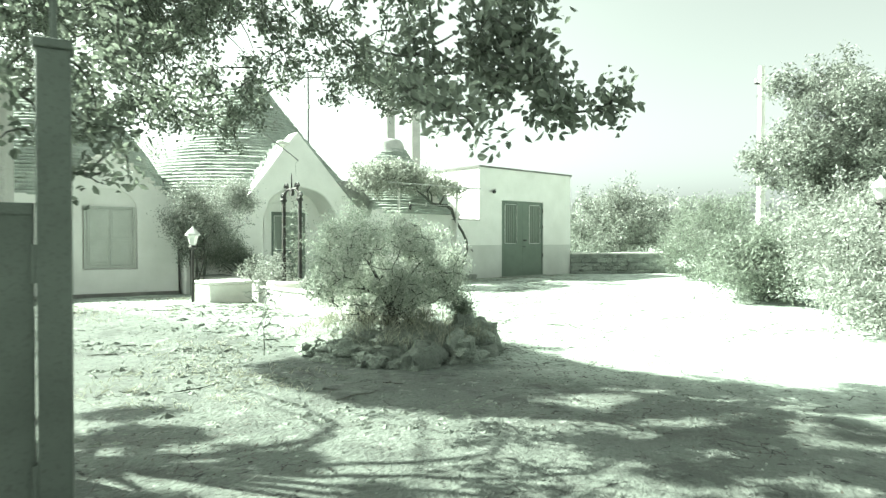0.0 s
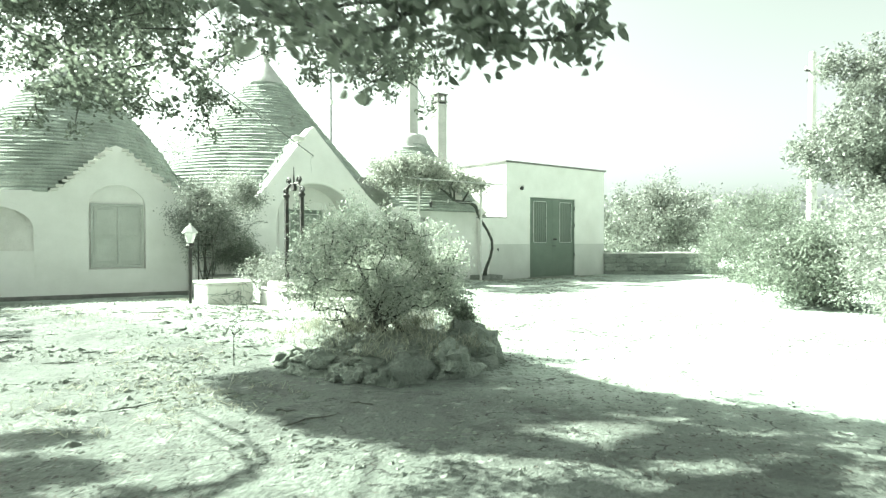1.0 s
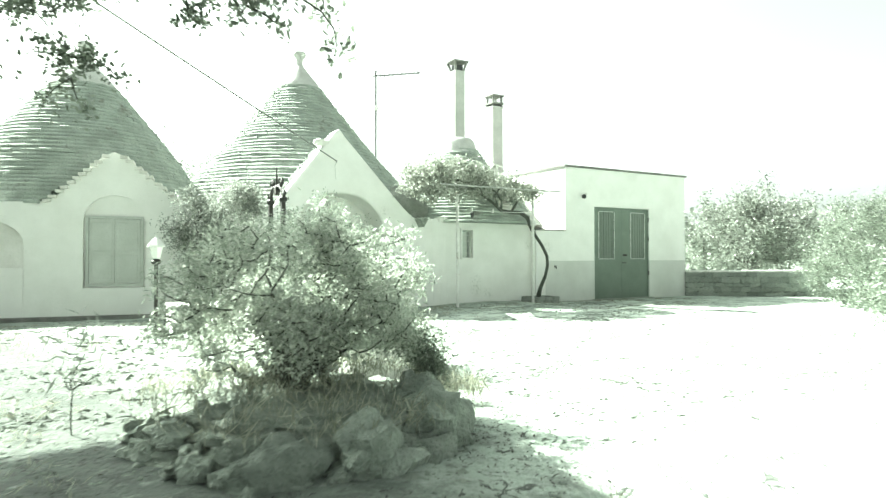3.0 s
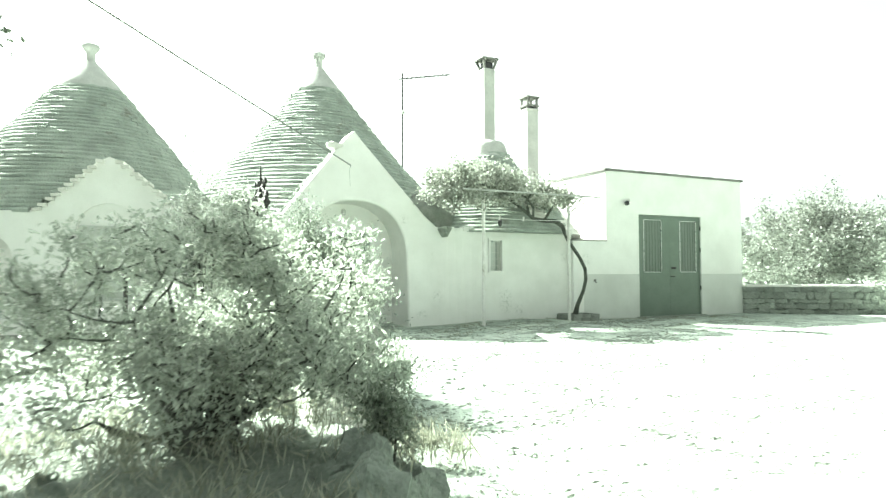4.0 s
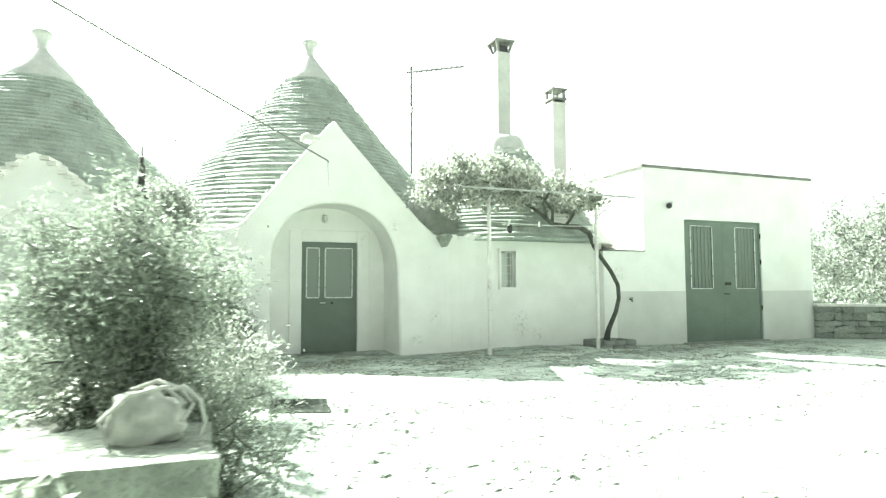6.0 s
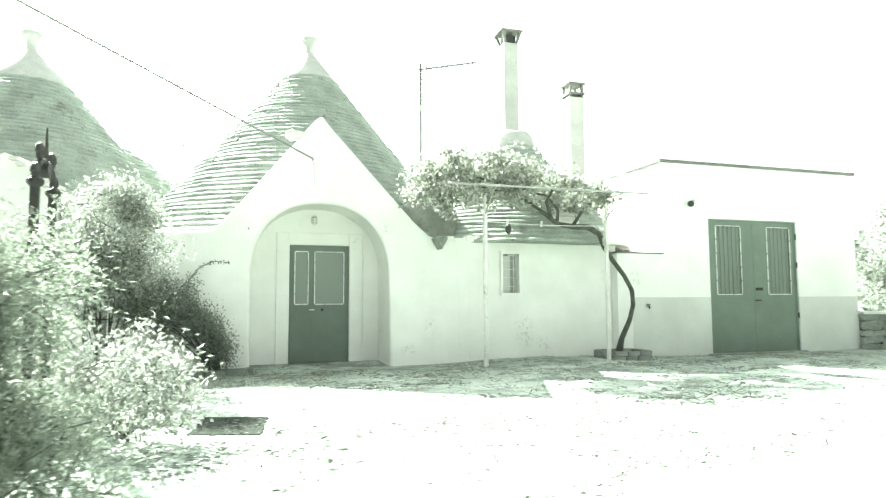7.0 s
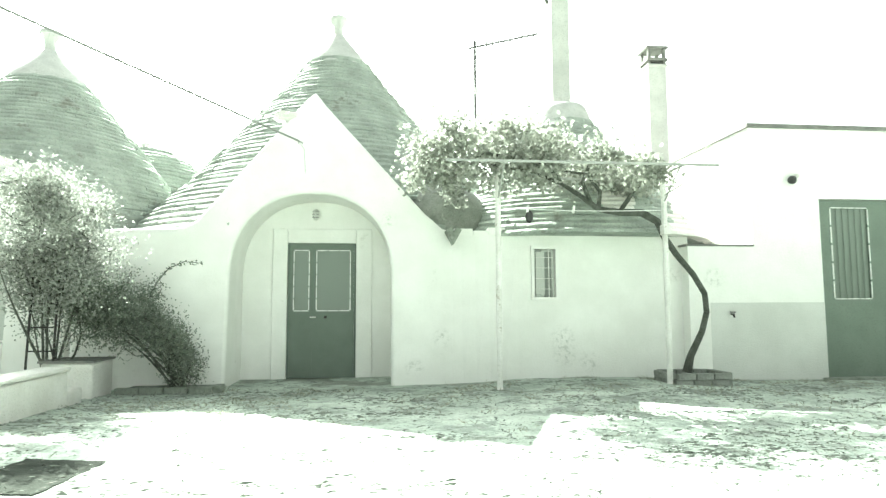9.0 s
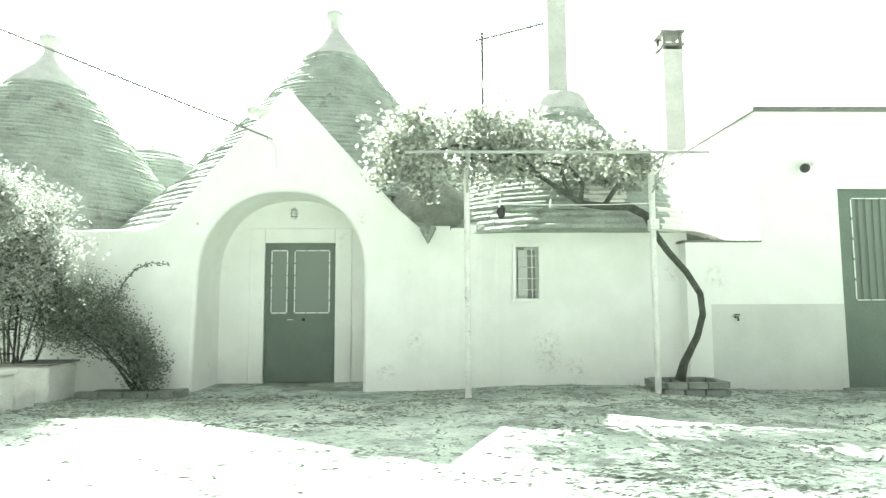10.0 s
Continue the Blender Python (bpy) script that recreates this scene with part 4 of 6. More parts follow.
def vine():
    rng = np.random.default_rng(51)
    ob = thing("grape_vine", HOUSE, "old vine with crooked bare trunk, leafy on the pergola", "vine")
    trunk = [(6.3, -0.64, 0.2), (6.36, -0.64, 0.42), (6.55, -0.62, 0.75), (6.63, -0.62, 1.02), (6.61, -0.62, 1.28), (6.45, -0.62, 1.55), (6.22, -0.62, 1.82), (6.06, -0.62, 2.05), (5.95, -0.64, 2.28), (5.72, -0.65, 2.4), (5.4, -0.66, 2.4), (5.1, -0.66, 2.44), (4.85, -0.66, 2.62)]
    rad = [0.068, 0.05, 0.042, 0.04, 0.04, 0.04, 0.042, 0.046, 0.052, 0.055, 0.05, 0.042, 0.033]
    part("trunk", Shape().tube(trunk, rad, 9), VINE_BARK, ob, smooth=60)
    for line in ([(4.85, -0.66, 2.62), (4.6, -0.6, 2.8), (4.2, -0.5, 2.98), (3.6, -0.6, 3.05)], [(5.1, -0.66, 2.44), (5.15, -0.6, 2.7), (5.0, -0.5, 2.96), (4.7, -0.3, 3.05)], [(5.0, -0.66, 2.5), (4.85, -0.75, 2.8), (4.9, -0.9, 3.0)], [(5.4, -0.66, 2.4), (5.6, -0.7, 2.7), (5.9, -0.8, 3.0)], [(4.6, -0.6, 2.8), (4.3, -0.9, 3.02), (3.5, -1.0, 3.1), (3.1, -0.9, 3.0)]):
        part("cane", Shape().tube(line, [0.034 - 0.006 * i for i in range(len(line))], 7), VINE_BARK, ob, smooth=60)
    tips = []
    rise = ((2.45, 3.36), (2.9, 3.58), (3.35, 3.6), (3.9, 3.78), (4.2, 3.58), (4.6, 3.46), (5.1, 3.34), (5.5, 3.18), (5.9, 3.0), (6.35, 2.86))
    while len(tips) < 400:
        u, v = rng.uniform(2.5, 6.1), rng.uniform(-1.3, 0.2)
        top = between(rise, u) - 0.1
        under = 2.96 + 0.08 * (v + 0.6) - (0.28 * rng.random() if rng.random() < 0.45 else 0.0)
        if u > 5.6:
            under = min(under, top - 0.12)
        z = under + (top - under) * rng.random() ** 0.85
        if noise.noise(Vector((u * 2.4, v * 2.4, z * 2.4))) < (-0.2 if u < 4.5 else -0.08):
            continue
        tips.append((u, v, z))
    for at, k, low in (((3.15, -0.75), 14, 0.4), ((2.72, -0.7), 10, 0.25), ((3.9, -0.9), 8, 0.25), ((5.7, -0.7), 6, 0.3)):
        for i in range(k):
            tips.append((at[0] + rng.normal() * 0.12, at[1] + rng.normal() * 0.2, 2.95 - low * i / k))
    c = np.repeat(np.array(tips), 24, 0)
    off = rng.normal(size=c.shape) * (0.1, 0.12, 0.08)
    part("crown", leaves_mesh("crown", c + off, LEAF_VINE, 0.076, 0.062, rng, 0.2, 0.15), LEAF_VINE, ob, kind="stuff")


def vine_bed():
    ob = thing("brick_planter", HOUSE @ pose(6.38, -0.62, 0.08), "low square brick edging round the foot of the vine", "planter")
    part("soil", Shape().lump((0, 0, 0.02), (0.3, 0.24, 0.09), 0.1, 1), SOIL, ob, smooth=60)
    b = Shape().box((-0.115, -0.05, 0), (0.115, 0.05, 0.075))
    me = b.mesh("brick", BRICK)
    rng = np.random.default_rng(52)
    for row in range(2):
        for i in range(3):
            for y in (-0.28, 0.28):
                o = part("brick", me, BRICK, ob)
                o.matrix_basis = pose(-0.26 + 0.25 * i + 0.04 * (row % 2) - 0.01, y, 0.085 * row - 0.03, 0, rng.uniform(-1, 1), rng.uniform(-2, 2))
        for x in (-0.39, 0.39):
            for y in (-0.13, 0.12):
                o = part("brick", me, BRICK, ob)
                o.matrix_basis = pose(x, y, 0.085 * row - 0.03, 0, 0, 90 + rng.uniform(-2, 2))


pergola()
clothes_line()
vine()
vine_bed()


# ---------------------------------------------------------------- masts, cable
def antenna():
    ob = thing("television_antenna", HOUSE @ pose(4.43, 5.76, 2.2), "thin television antenna mast on the roof", "antenna")
    part("mast", Shape().tube([(0, 0, 0), (0, 0, 5.4)], 0.03, 8), GALVANISED, ob)
    part("box", Shape().box((-0.05, -0.05, 4.05), (0.06, 0.05, 4.22)), SHUTTER, ob)
    b = part("boom", Shape().tube([(-0.15, 0, 5.2), (1.45, -0.5, 5.42)], 0.02, 6), GALVANISED, ob)
    for i in range(10):
        f = 0.18 + 0.085 * i
        x, y, z = -0.15 + 1.6 * f, -0.5 * f, 5.2 + 0.22 * f
        h = 0.17 - 0.008 * i
        part("element", Shape().tube([(x - 0.1 * h, y - h, z), (x + 0.1 * h, y + h, z)], 0.009, 5).tube([(x, y, z - 0.05), (x, y, z + 0.07)], 0.014, 5), GALVANISED, b)


def cable():
    a, c = Vector((-0.05, 17.36, 3.48)), Vector((-7.0, 3.45, 7.4))
    pts = [a + (c - a) * (i / 16) - Vector((0, 0, 0.25 * math.sin(math.pi * i / 16))) * 0.3 for i in range(17)]
    ob = thing("overhead_cable", pose(0, 0, 0), "black overhead cable running to the gable of the house", "cable")
    part("wire", Shape().tube(pts, 0.014, 6), CABLE, ob)
    part("wall_hook", Shape().tube([a + Vector((-0.02, 0.12, 0)), a, a + Vector((0, 0, -0.04))], 0.008, 6), CABLE, ob)
    p = HOUSE @ Vector((0.96, 0.29, 3.4))
    q = HOUSE @ Vector((1.03, 0.26, 2.85))
    part("drop_wire", Shape().tube([a, p + Vector((0.04, 0, 0.02)), q], 0.005, 5), SHUTTER, ob)


def concrete_pole():
    ob = thing("utility_pole", pose(17.3, 20.7, 0), "tall pale concrete utility pole behind the trees", "pole")
    part("shaft", Shape().tube([(0, 0, -0.2), (0, 0, 8.0)], [0.19, 0.11], 12), LIME_WORN, ob, smooth=50)
    part("bracket", Shape().box((-0.3, -0.03, 7.3), (0.12, 0.03, 7.36)), IRON, ob)
    part("insulator", Shape().lathe([(0.04, 7.36), (0.05, 7.42), (0.02, 7.5)], -0.26, 0, 8), GLOBE, ob)


def garden_lamp(x, y, height):
    z = lift(x, y)
    ob = thing("garden_lamp", pose(x, y, z), "dark garden lamp post with a white lantern head", "lamp", "garden lamps")
    part("post", Shape().tube([(0, 0, -0.05), (0, 0, height - 0.18)], 0.028, 10), IRON, ob, smooth=50)
    part("collar", Shape().lathe([(0.05, height - 0.24), (0.075, height - 0.2), (0.04, height - 0.16)], 0, 0, 12), IRON, ob)
    part("lantern", Shape().lathe([(0.045, height - 0.16), (0.06, height - 0.14), (0.1, height + 0.01), (0.14, height + 0.015), (0.13, height + 0.04), (0.06, height + 0.12), (0.02, height + 0.15)], 0, 0, 6), GLOBE, ob, "white lantern glass")
    part("bulb_cap", Shape().lathe([(0.03, height + 0.13), (0.012, height + 0.19)], 0, 0, 8), WHITE_TRIM, ob)


antenna()
cable()
concrete_pole()
garden_lamp(-1.91, 12.09, 1.2)
garden_lamp(8.1, 7.3, 2.05)


# ---------------------------------------------------------------- raised garden bed with well frame
def bed_wall():
    ob = thing("garden_wall", HOUSE, "low whitewashed garden wall with rough stone capping", "wall")
    def block(a, c, z, cap=True):
        part("wall_block", Shape().box((a[0], a[1], -0.1), (c[0], c[1], z)), LIME_WORN, ob, bevel=0.035, segments=3)
        if cap:
            part("capstone", Shape().box((a[0] - 0.02, a[1] - 0.02, z + 0.002), (c[0] + 0.02, c[1] + 0.02, z + 0.05)), LIME_WORN, ob, bevel=0.02)
    block((-2.1, -7.3), (-1.88, -4.1), 0.4)
    block((-1.62, -3.15), (-1.32, -1.5), 0.42)
    block((-1.5, -1.45), (-1.34, -1.1), 0.2, False)
    block((-3.0, -4.1), (-2.2, -3.3), 0.5)


def pillar():
    ob = thing("stone_pier", HOUSE @ pose(-1.48, -7.72, 0), "whitewashed pier with a thick rough stone slab on top", "pier")
    part("base", Shape().box((-0.35, -0.34, -0.1), (0.37, 0.34, 0.36)), LIME_WORN, ob, bevel=0.04, segments=3)
    bm = bmesh.new()
    bmesh.ops.create_cube(bm, size=1.0, matrix=Matrix.Translation((0.0, 0.0, 0.43)) @ Matrix.Diagonal((0.82, 0.8, 0.15, 1)))
    bmesh.ops.subdivide_edges(bm, edges=bm.edges[:], cuts=7, use_grid_fill=True)
    for v in bm.verts:
        k = noise.noise_vector(v.co * 4.0) * 0.035 + noise.noise_vector(v.co * 11.0) * 0.018
        v.co += Vector((k.x, k.y, k.z * 0.6))
    me = bpy.data.meshes.new("slab")
    bm.to_mesh(me)
    bm.free()
    me.materials.append(SLAB)
    me.shade_smooth()
    me.set_sharp_from_angle(angle=radians(50))
    part("slab", me, SLAB, ob, "rough weathered stone slab")


def sack():
    ob = thing("canvas_bag", HOUSE @ pose(-1.36, -7.68, 0.505), "crumpled pale canvas bag with loose straps lying on the pier", "bag")
    ob.matrix_basis = ob.matrix_basis @ Matrix.Diagonal((0.74, 0.8, 0.84, 1))
    bm = bmesh.new()
    bmesh.ops.create_icosphere(bm, subdivisions=4, radius=1)
    for v in bm.verts:
        d = v.co.copy()
        ridge = 0.5 - abs(noise.noise(d * 1.5 + Vector((3, 1, 4)))) * 2.2
        fold = 0.26 * ridge + 0.12 * (0.4 - abs(noise.noise(d * 3.4 + Vector((7, 2, 1)))) * 1.8) + 0.03 * noise.noise(d * 9.0)
        k = 0.98 + fold
        lean = 1.0 - 0.45 * max(0.0, d.x)
        v.co = Vector((0.23 * d.x * (k + 0.12 * max(0.0, -d.z)), 0.18 * d.y * k, max(-0.115, 0.185 * d.z * k * lean)))
        v.co.z += 0.115
    me = bpy.data.meshes.new("body")
    bm.to_mesh(me)
    bm.free()
    me.materials.append(CLOTH)
    me.shade_smooth()
    part("body", me, CLOTH, ob)
    for line in ([(-0.22, -0.08, 0.05), (-0.26, -0.12, 0.14), (-0.1, -0.14, 0.27), (0.1, -0.1, 0.3), (0.22, -0.1, 0.2)], [(0.1, -0.06, 0.27), (0.2, -0.12, 0.3), (0.3, -0.12, 0.22), (0.33, -0.1, 0.1), (0.3, -0.05, 0.02)], [(-0.1, 0.0, 0.28), (0.05, -0.06, 0.33), (0.18, -0.05, 0.28), (0.26, -0.1, 0.2), (0.2, -0.15, 0.12)]):
        part("strap", Shape().tube(line, 0.014, 6), CLOTH, ob, smooth=60)


def well_frame():
    ob = thing("well_frame", HOUSE @ pose(-1.66, -4.62, 0.1, 0, 0, 92.8), "dark wrought-iron well frame with scrolled head", "well frame")
    part("curb", Shape().lathe([(0.46, -0.1), (0.46, 0.42), (0.42, 0.46), (0.32, 0.46), (0.32, 0.1)], 0, 0, 24), LIME_WORN, ob, "whitewashed well curb", smooth=40)
    def curl(x, z, r, way):
        turn = [0.45 * i for i in range(19)]
        return Shape().tube([(x + way * r * math.cos(a) * (1 - a / 12), 0, z + r * math.sin(a) * (1 - a / 12)) for a in turn], 0.024, 6)
    for way in (-1, 1):
        part("post", Shape().box((way * 0.29 - 0.03, -0.03, 0.4), (way * 0.29 + 0.03, 0.03, 1.92)), IRON, ob, bevel=0.006)
        part("post_head", Shape().lathe([(0.035, 1.92), (0.06, 1.95), (0.06, 1.98), (0.03, 2.01)], way * 0.29, 0, 10), IRON, ob)
        part("scroll", curl(way * 0.3, 2.03, 0.07, way), IRON, ob, smooth=50)
        part("scroll", curl(way * 0.19, 2.21, 0.07, way), IRON, ob, smooth=50)
        part("strut", Shape().tube([(way * 0.28, 0, 2.0), (way * 0.24, 0, 2.1), (way * 0.14, 0, 2.16), (way * 0.06, 0, 2.17), (0, 0, 2.15)], 0.026, 6), IRON, ob, smooth=50)
    part("spike", Shape().tube([(0, 0, 2.14), (0, 0, 2.3), (0, 0, 2.46)], [0.02, 0.014, 0.006], 6), IRON, ob)
    part("pulley", Shape().tube([(0, -0.03, 2.1), (0, 0.03, 2.1)], 0.06, 12), IRON, ob)


def trellis():
    ob = thing("trellis", HOUSE @ pose(-2.02, -0.75, 0), "rusty iron ladder trellis carrying the climber", "trellis")
    for x in (-0.16, 0.16):
        part("upright", Shape().tube([(x, 0, 0), (x * 0.9, 0.1, 2.2)], 0.014, 6), IRON, ob)
    for i in range(7):
        part("rung", Shape().tube([(-0.16, 0.014 * i, 0.3 + 0.29 * i), (0.16, 0.014 * i, 0.3 + 0.29 * i)], 0.009, 5), IRON, ob)


def flower_box():
    ob = thing("planter_box", HOUSE @ pose(-1.62, -0.62, 0), "white planter box with a dark rim", "planter")
    part("box", Shape().box((-0.3, -0.3, -0.05), (0.3, 0.3, 0.46)), LIME_WORN, ob, bevel=0.03)
    part("rim", Shape().box((-0.32, -0.32, 0.46), (0.32, -0.26, 0.485)).box((-0.32, 0.26, 0.46), (0.32, 0.32, 0.485)).box((-0.32, -0.26, 0.46), (-0.26, 0.26, 0.485)).box((0.26, -0.26, 0.46), (0.32, 0.26, 0.485)), COPING, ob)
    part("soil", Shape().box((-0.27, -0.27, 0.4), (0.27, 0.27, 0.47)), SOIL, ob)


def climber_bed():
    ob = thing("planter_bed", HOUSE @ pose(-0.62, -0.2, 0), "low stone-edged bed against the house wall", "planter")
    part("soil", Shape().box((-0.56, -0.26, -0.05), (0.6, 0.2, 0.07)), SOIL, ob, bevel=0.02)
    me = Shape().box((-0.14, -0.05, -0.05), (0.14, 0.05, 0.1)).mesh("edging_stone", SLAB)
    for i in range(4):
        o = part("edging_stone", me, SLAB, ob)
        o.matrix_basis = pose(-0.45 + 0.3 * i, -0.3, 0, 0, 0, (-1) ** i * 1.5)
    o = part("edging_stone", me, SLAB, ob)
    o.matrix_basis = pose(0.63, -0.14, 0, 0, 0, 90)


bed_wall()
pillar()
sack()
well_frame()
trellis()
flower_box()
climber_bed()


# ---------------------------------------------------------------- rockery
def rockery():
    ob = thing("rockery", pose(1.15, 7.3, 0), "mounded rockery of rough stones and dry earth round the bush", "rockery")
    s = Shape().lump((-0.05, 0.3, -0.02), (1.1, 1.22, 0.3), 0.1, 2, 5, 4.4, -0.05)
    part("earth_mound", s, SOIL, ob, smooth=80)
    rng = np.random.default_rng(61)
    k = 0
    for layer, (count, reach, z, size) in enumerate(((15, 0.96, -0.01, 0.19), (14, 0.84, 0.09, 0.14), (12, 0.64, 0.2, 0.09), (22, 1.02, 0.02, 0.06))):
        for i in range(count):
            a = math.radians(196 + 205 * (i + rng.uniform(-0.35, 0.35)) / count)
            x, y = 1.12 * reach * math.cos(a), 0.2 + 1.22 * reach * math.sin(a)
            r = size * rng.uniform(0.55, 1.15) * (0.75 if x < -0.5 else 1.0)
            m = Shape().lump((0, 0, 0), (r * rng.uniform(0.9, 1.5), r * rng.uniform(0.6, 1.0), r * rng.uniform(0.6, 1.0)), 0.28, k + 1, 3, 1.7)
            o = part("rock", m, STONE, ob, smooth=40)
            o.matrix_basis = pose(x, y, z + rng.uniform(-0.04, 0.05), rng.uniform(-20, 20), rng.uniform(-20, 20), math.degrees(a) + 90 + rng.uniform(-40, 40))
            k += 1
    for x, y, z, size, tilt in ((0.93, -0.25, 0.16, (0.2, 0.17, 0.24), 8), (0.82, 0.12, 0.18, (0.18, 0.16, 0.2), -8), (0.55, -0.75, 0.12, (0.28, 0.17, 0.18), 6)):
        o = part("rock", Shape().lump((0, 0, 0), size, 0.25, k + 3, 3, 1.8), STONE, ob, "tall upright stone" if size[2] > 0.21 else "", smooth=40)
        o.matrix_basis = pose(x, y, z, tilt, tilt * 0.6, 40 * k)
        k += 1


rockery()


# ---------------------------------------------------------------- dry-stone boundary wall
def boundary_wall():
    rng = np.random.default_rng(71)
    a, c = Vector((10.42, 22.75, 0)), Vector((14.6, 22.35, 0))
    ang = math.degrees(math.atan2(c.y - a.y, c.x - a.x))
    length = (c - a).length
    ob = thing("boundary_wall", pose(a.x, a.y, 0, 0, 0, ang), "low dry-stone boundary wall with a flat pale capping", "wall")
    part("core", Shape().box((0, 0.04, -0.1), (length, 0.4, 0.76)), SOIL, ob)
    shapes = []
    for k in range(8):
        bm = bmesh.new()
        bmesh.ops.create_cube(bm, size=1.0)
        bmesh.ops.bevel(bm, geom=bm.edges[:], offset=0.14, segments=1, affect="EDGES")
        for v in bm.verts:
            v.co += noise.noise_vector(v.co * 1.5 + Vector((k * 5, 0, 0))) * 0.2
        me = bpy.data.meshes.new("stone")
        bm.to_mesh(me)
        bm.free()
        me.materials.append(WALL_STONE)
        shapes.append(me)
    z = 0.0
    while z < 0.74:
        h = rng.uniform(0.1, 0.2)
        x = -rng.uniform(0, 0.1)
        while x < length:
            w = rng.uniform(0.16, 0.42)
            o = part("stone", shapes[int(rng.integers(8))], WALL_STONE, ob)
            o.matrix_basis = pose(x + w / 2, 0.06 + rng.uniform(-0.02, 0.02), z + h / 2, rng.uniform(-6, 6), rng.uniform(-11, 11), rng.uniform(-6, 6)) @ Matrix.Diagonal((w * 1.02, 0.24, h * 1.05, 1))
            x += w
        z += h
    x = 0
    while x < length:
        w = rng.uniform(0.4, 0.75)
        part("capstone", Shape().box((x, -0.06, 0.765), (x + w - 0.012, 0.46, 0.825 + rng.uniform(-0.008, 0.008))), LIME_WORN, ob)
        x += w


boundary_wall()


# ---------------------------------------------------------------- gate at the start
def gate_post():
    ob = thing("gate_post", pose(-0.885, 2.57, 0, 0, 0, 16), "weathered square gate post with a thin rod on top", "post")
    part("post", Shape().box((-0.055, -0.055, -0.1), (0.055, 0.055, 2.0)), GATE_PAINT, ob, bevel=0.008)
    part("cap", Shape().box((-0.064, -0.064, 2.0), (0.064, 0.064, 2.035)), GATE_PAINT, ob, bevel=0.006)
    part("rod", Shape().tube([(0.0, 0, 2.035), (0.0, 0, 3.3)], 0.014, 6), GATE_PAINT, ob)
    g = part("gate_leaf", Shape().box((-1.0, -0.02, 0.1), (-0.065, 0.02, 1.4)), GATE_PAINT, ob, "dark sheet-metal gate leaf")
    part("top_rail", Shape().box((-1.0, -0.03, 1.4), (-0.065, 0.03, 1.44)), GATE_PAINT, g)
    for z in (0.35, 1.15):
        part("hinge", Shape().tube([(-0.06, -0.03, z), (-0.06, -0.03, z + 0.14)], 0.016, 8), GATE_PAINT, g, smooth=50)


def gate_pier():
    ob = thing("gate_pier", pose(-1.75, 3.78, 0, 0, 0, 16), "square whitewashed gate pier behind the leaf", "pier")
    part("shaft", Shape().box((-0.22, -0.2, -0.1), (0.22, 0.2, 2.16)), LIME_WORN, ob, bevel=0.03)
    part("capstone", Shape().box((-0.25, -0.23, 2.16), (0.25, 0.23, 2.24)), SLAB, ob, bevel=0.02)


gate_pier()
gate_post()


# ---------------------------------------------------------------- plants
def sapling():
    rng = np.random.default_rng(81)
    x, y = -0.4, 7.26
    z = lift(x, y)
    tips = np.array([(x + rng.normal() * 0.1, y + rng.normal() * 0.1, z + 0.25 + 0.5 * rng.random()) for i in range(12)])
    plant("sapling", "thin young sapling with narrow pale leaves", "sapling", (x, y, z), (x, y, z + 0.3), tips, LEAF_PALE, BARK, rng, (0.13, 0.018), 8, 0.06, 4, 0.007, 0.002)


def main_bush():
    rng = np.random.default_rng(82)
    tips = tips_in(rng, 540, (1.0, 7.7, 0.95), (1.07, 0.94, 0.73), 0.42, 0.3, 0.2, 1.7, 110, 0.085)
    # the low skirt on the side of the stone pier
    tips = np.concatenate([tips, np.array((1.8, 7.8, 0.63)) + rng.normal(size=(40, 3)) * (0.1, 0.22, 0.09)])
    plant("bush", "broad dusty evergreen bush with many thin stems in the rockery", "bush", (1.0, 7.55, 0.3), (1.0, 7.55, 0.5), tips, LEAF_BUSH, BARK, rng, (0.05, 0.017), 44, 0.056, 20, 0.11, 0.004, stems=True)


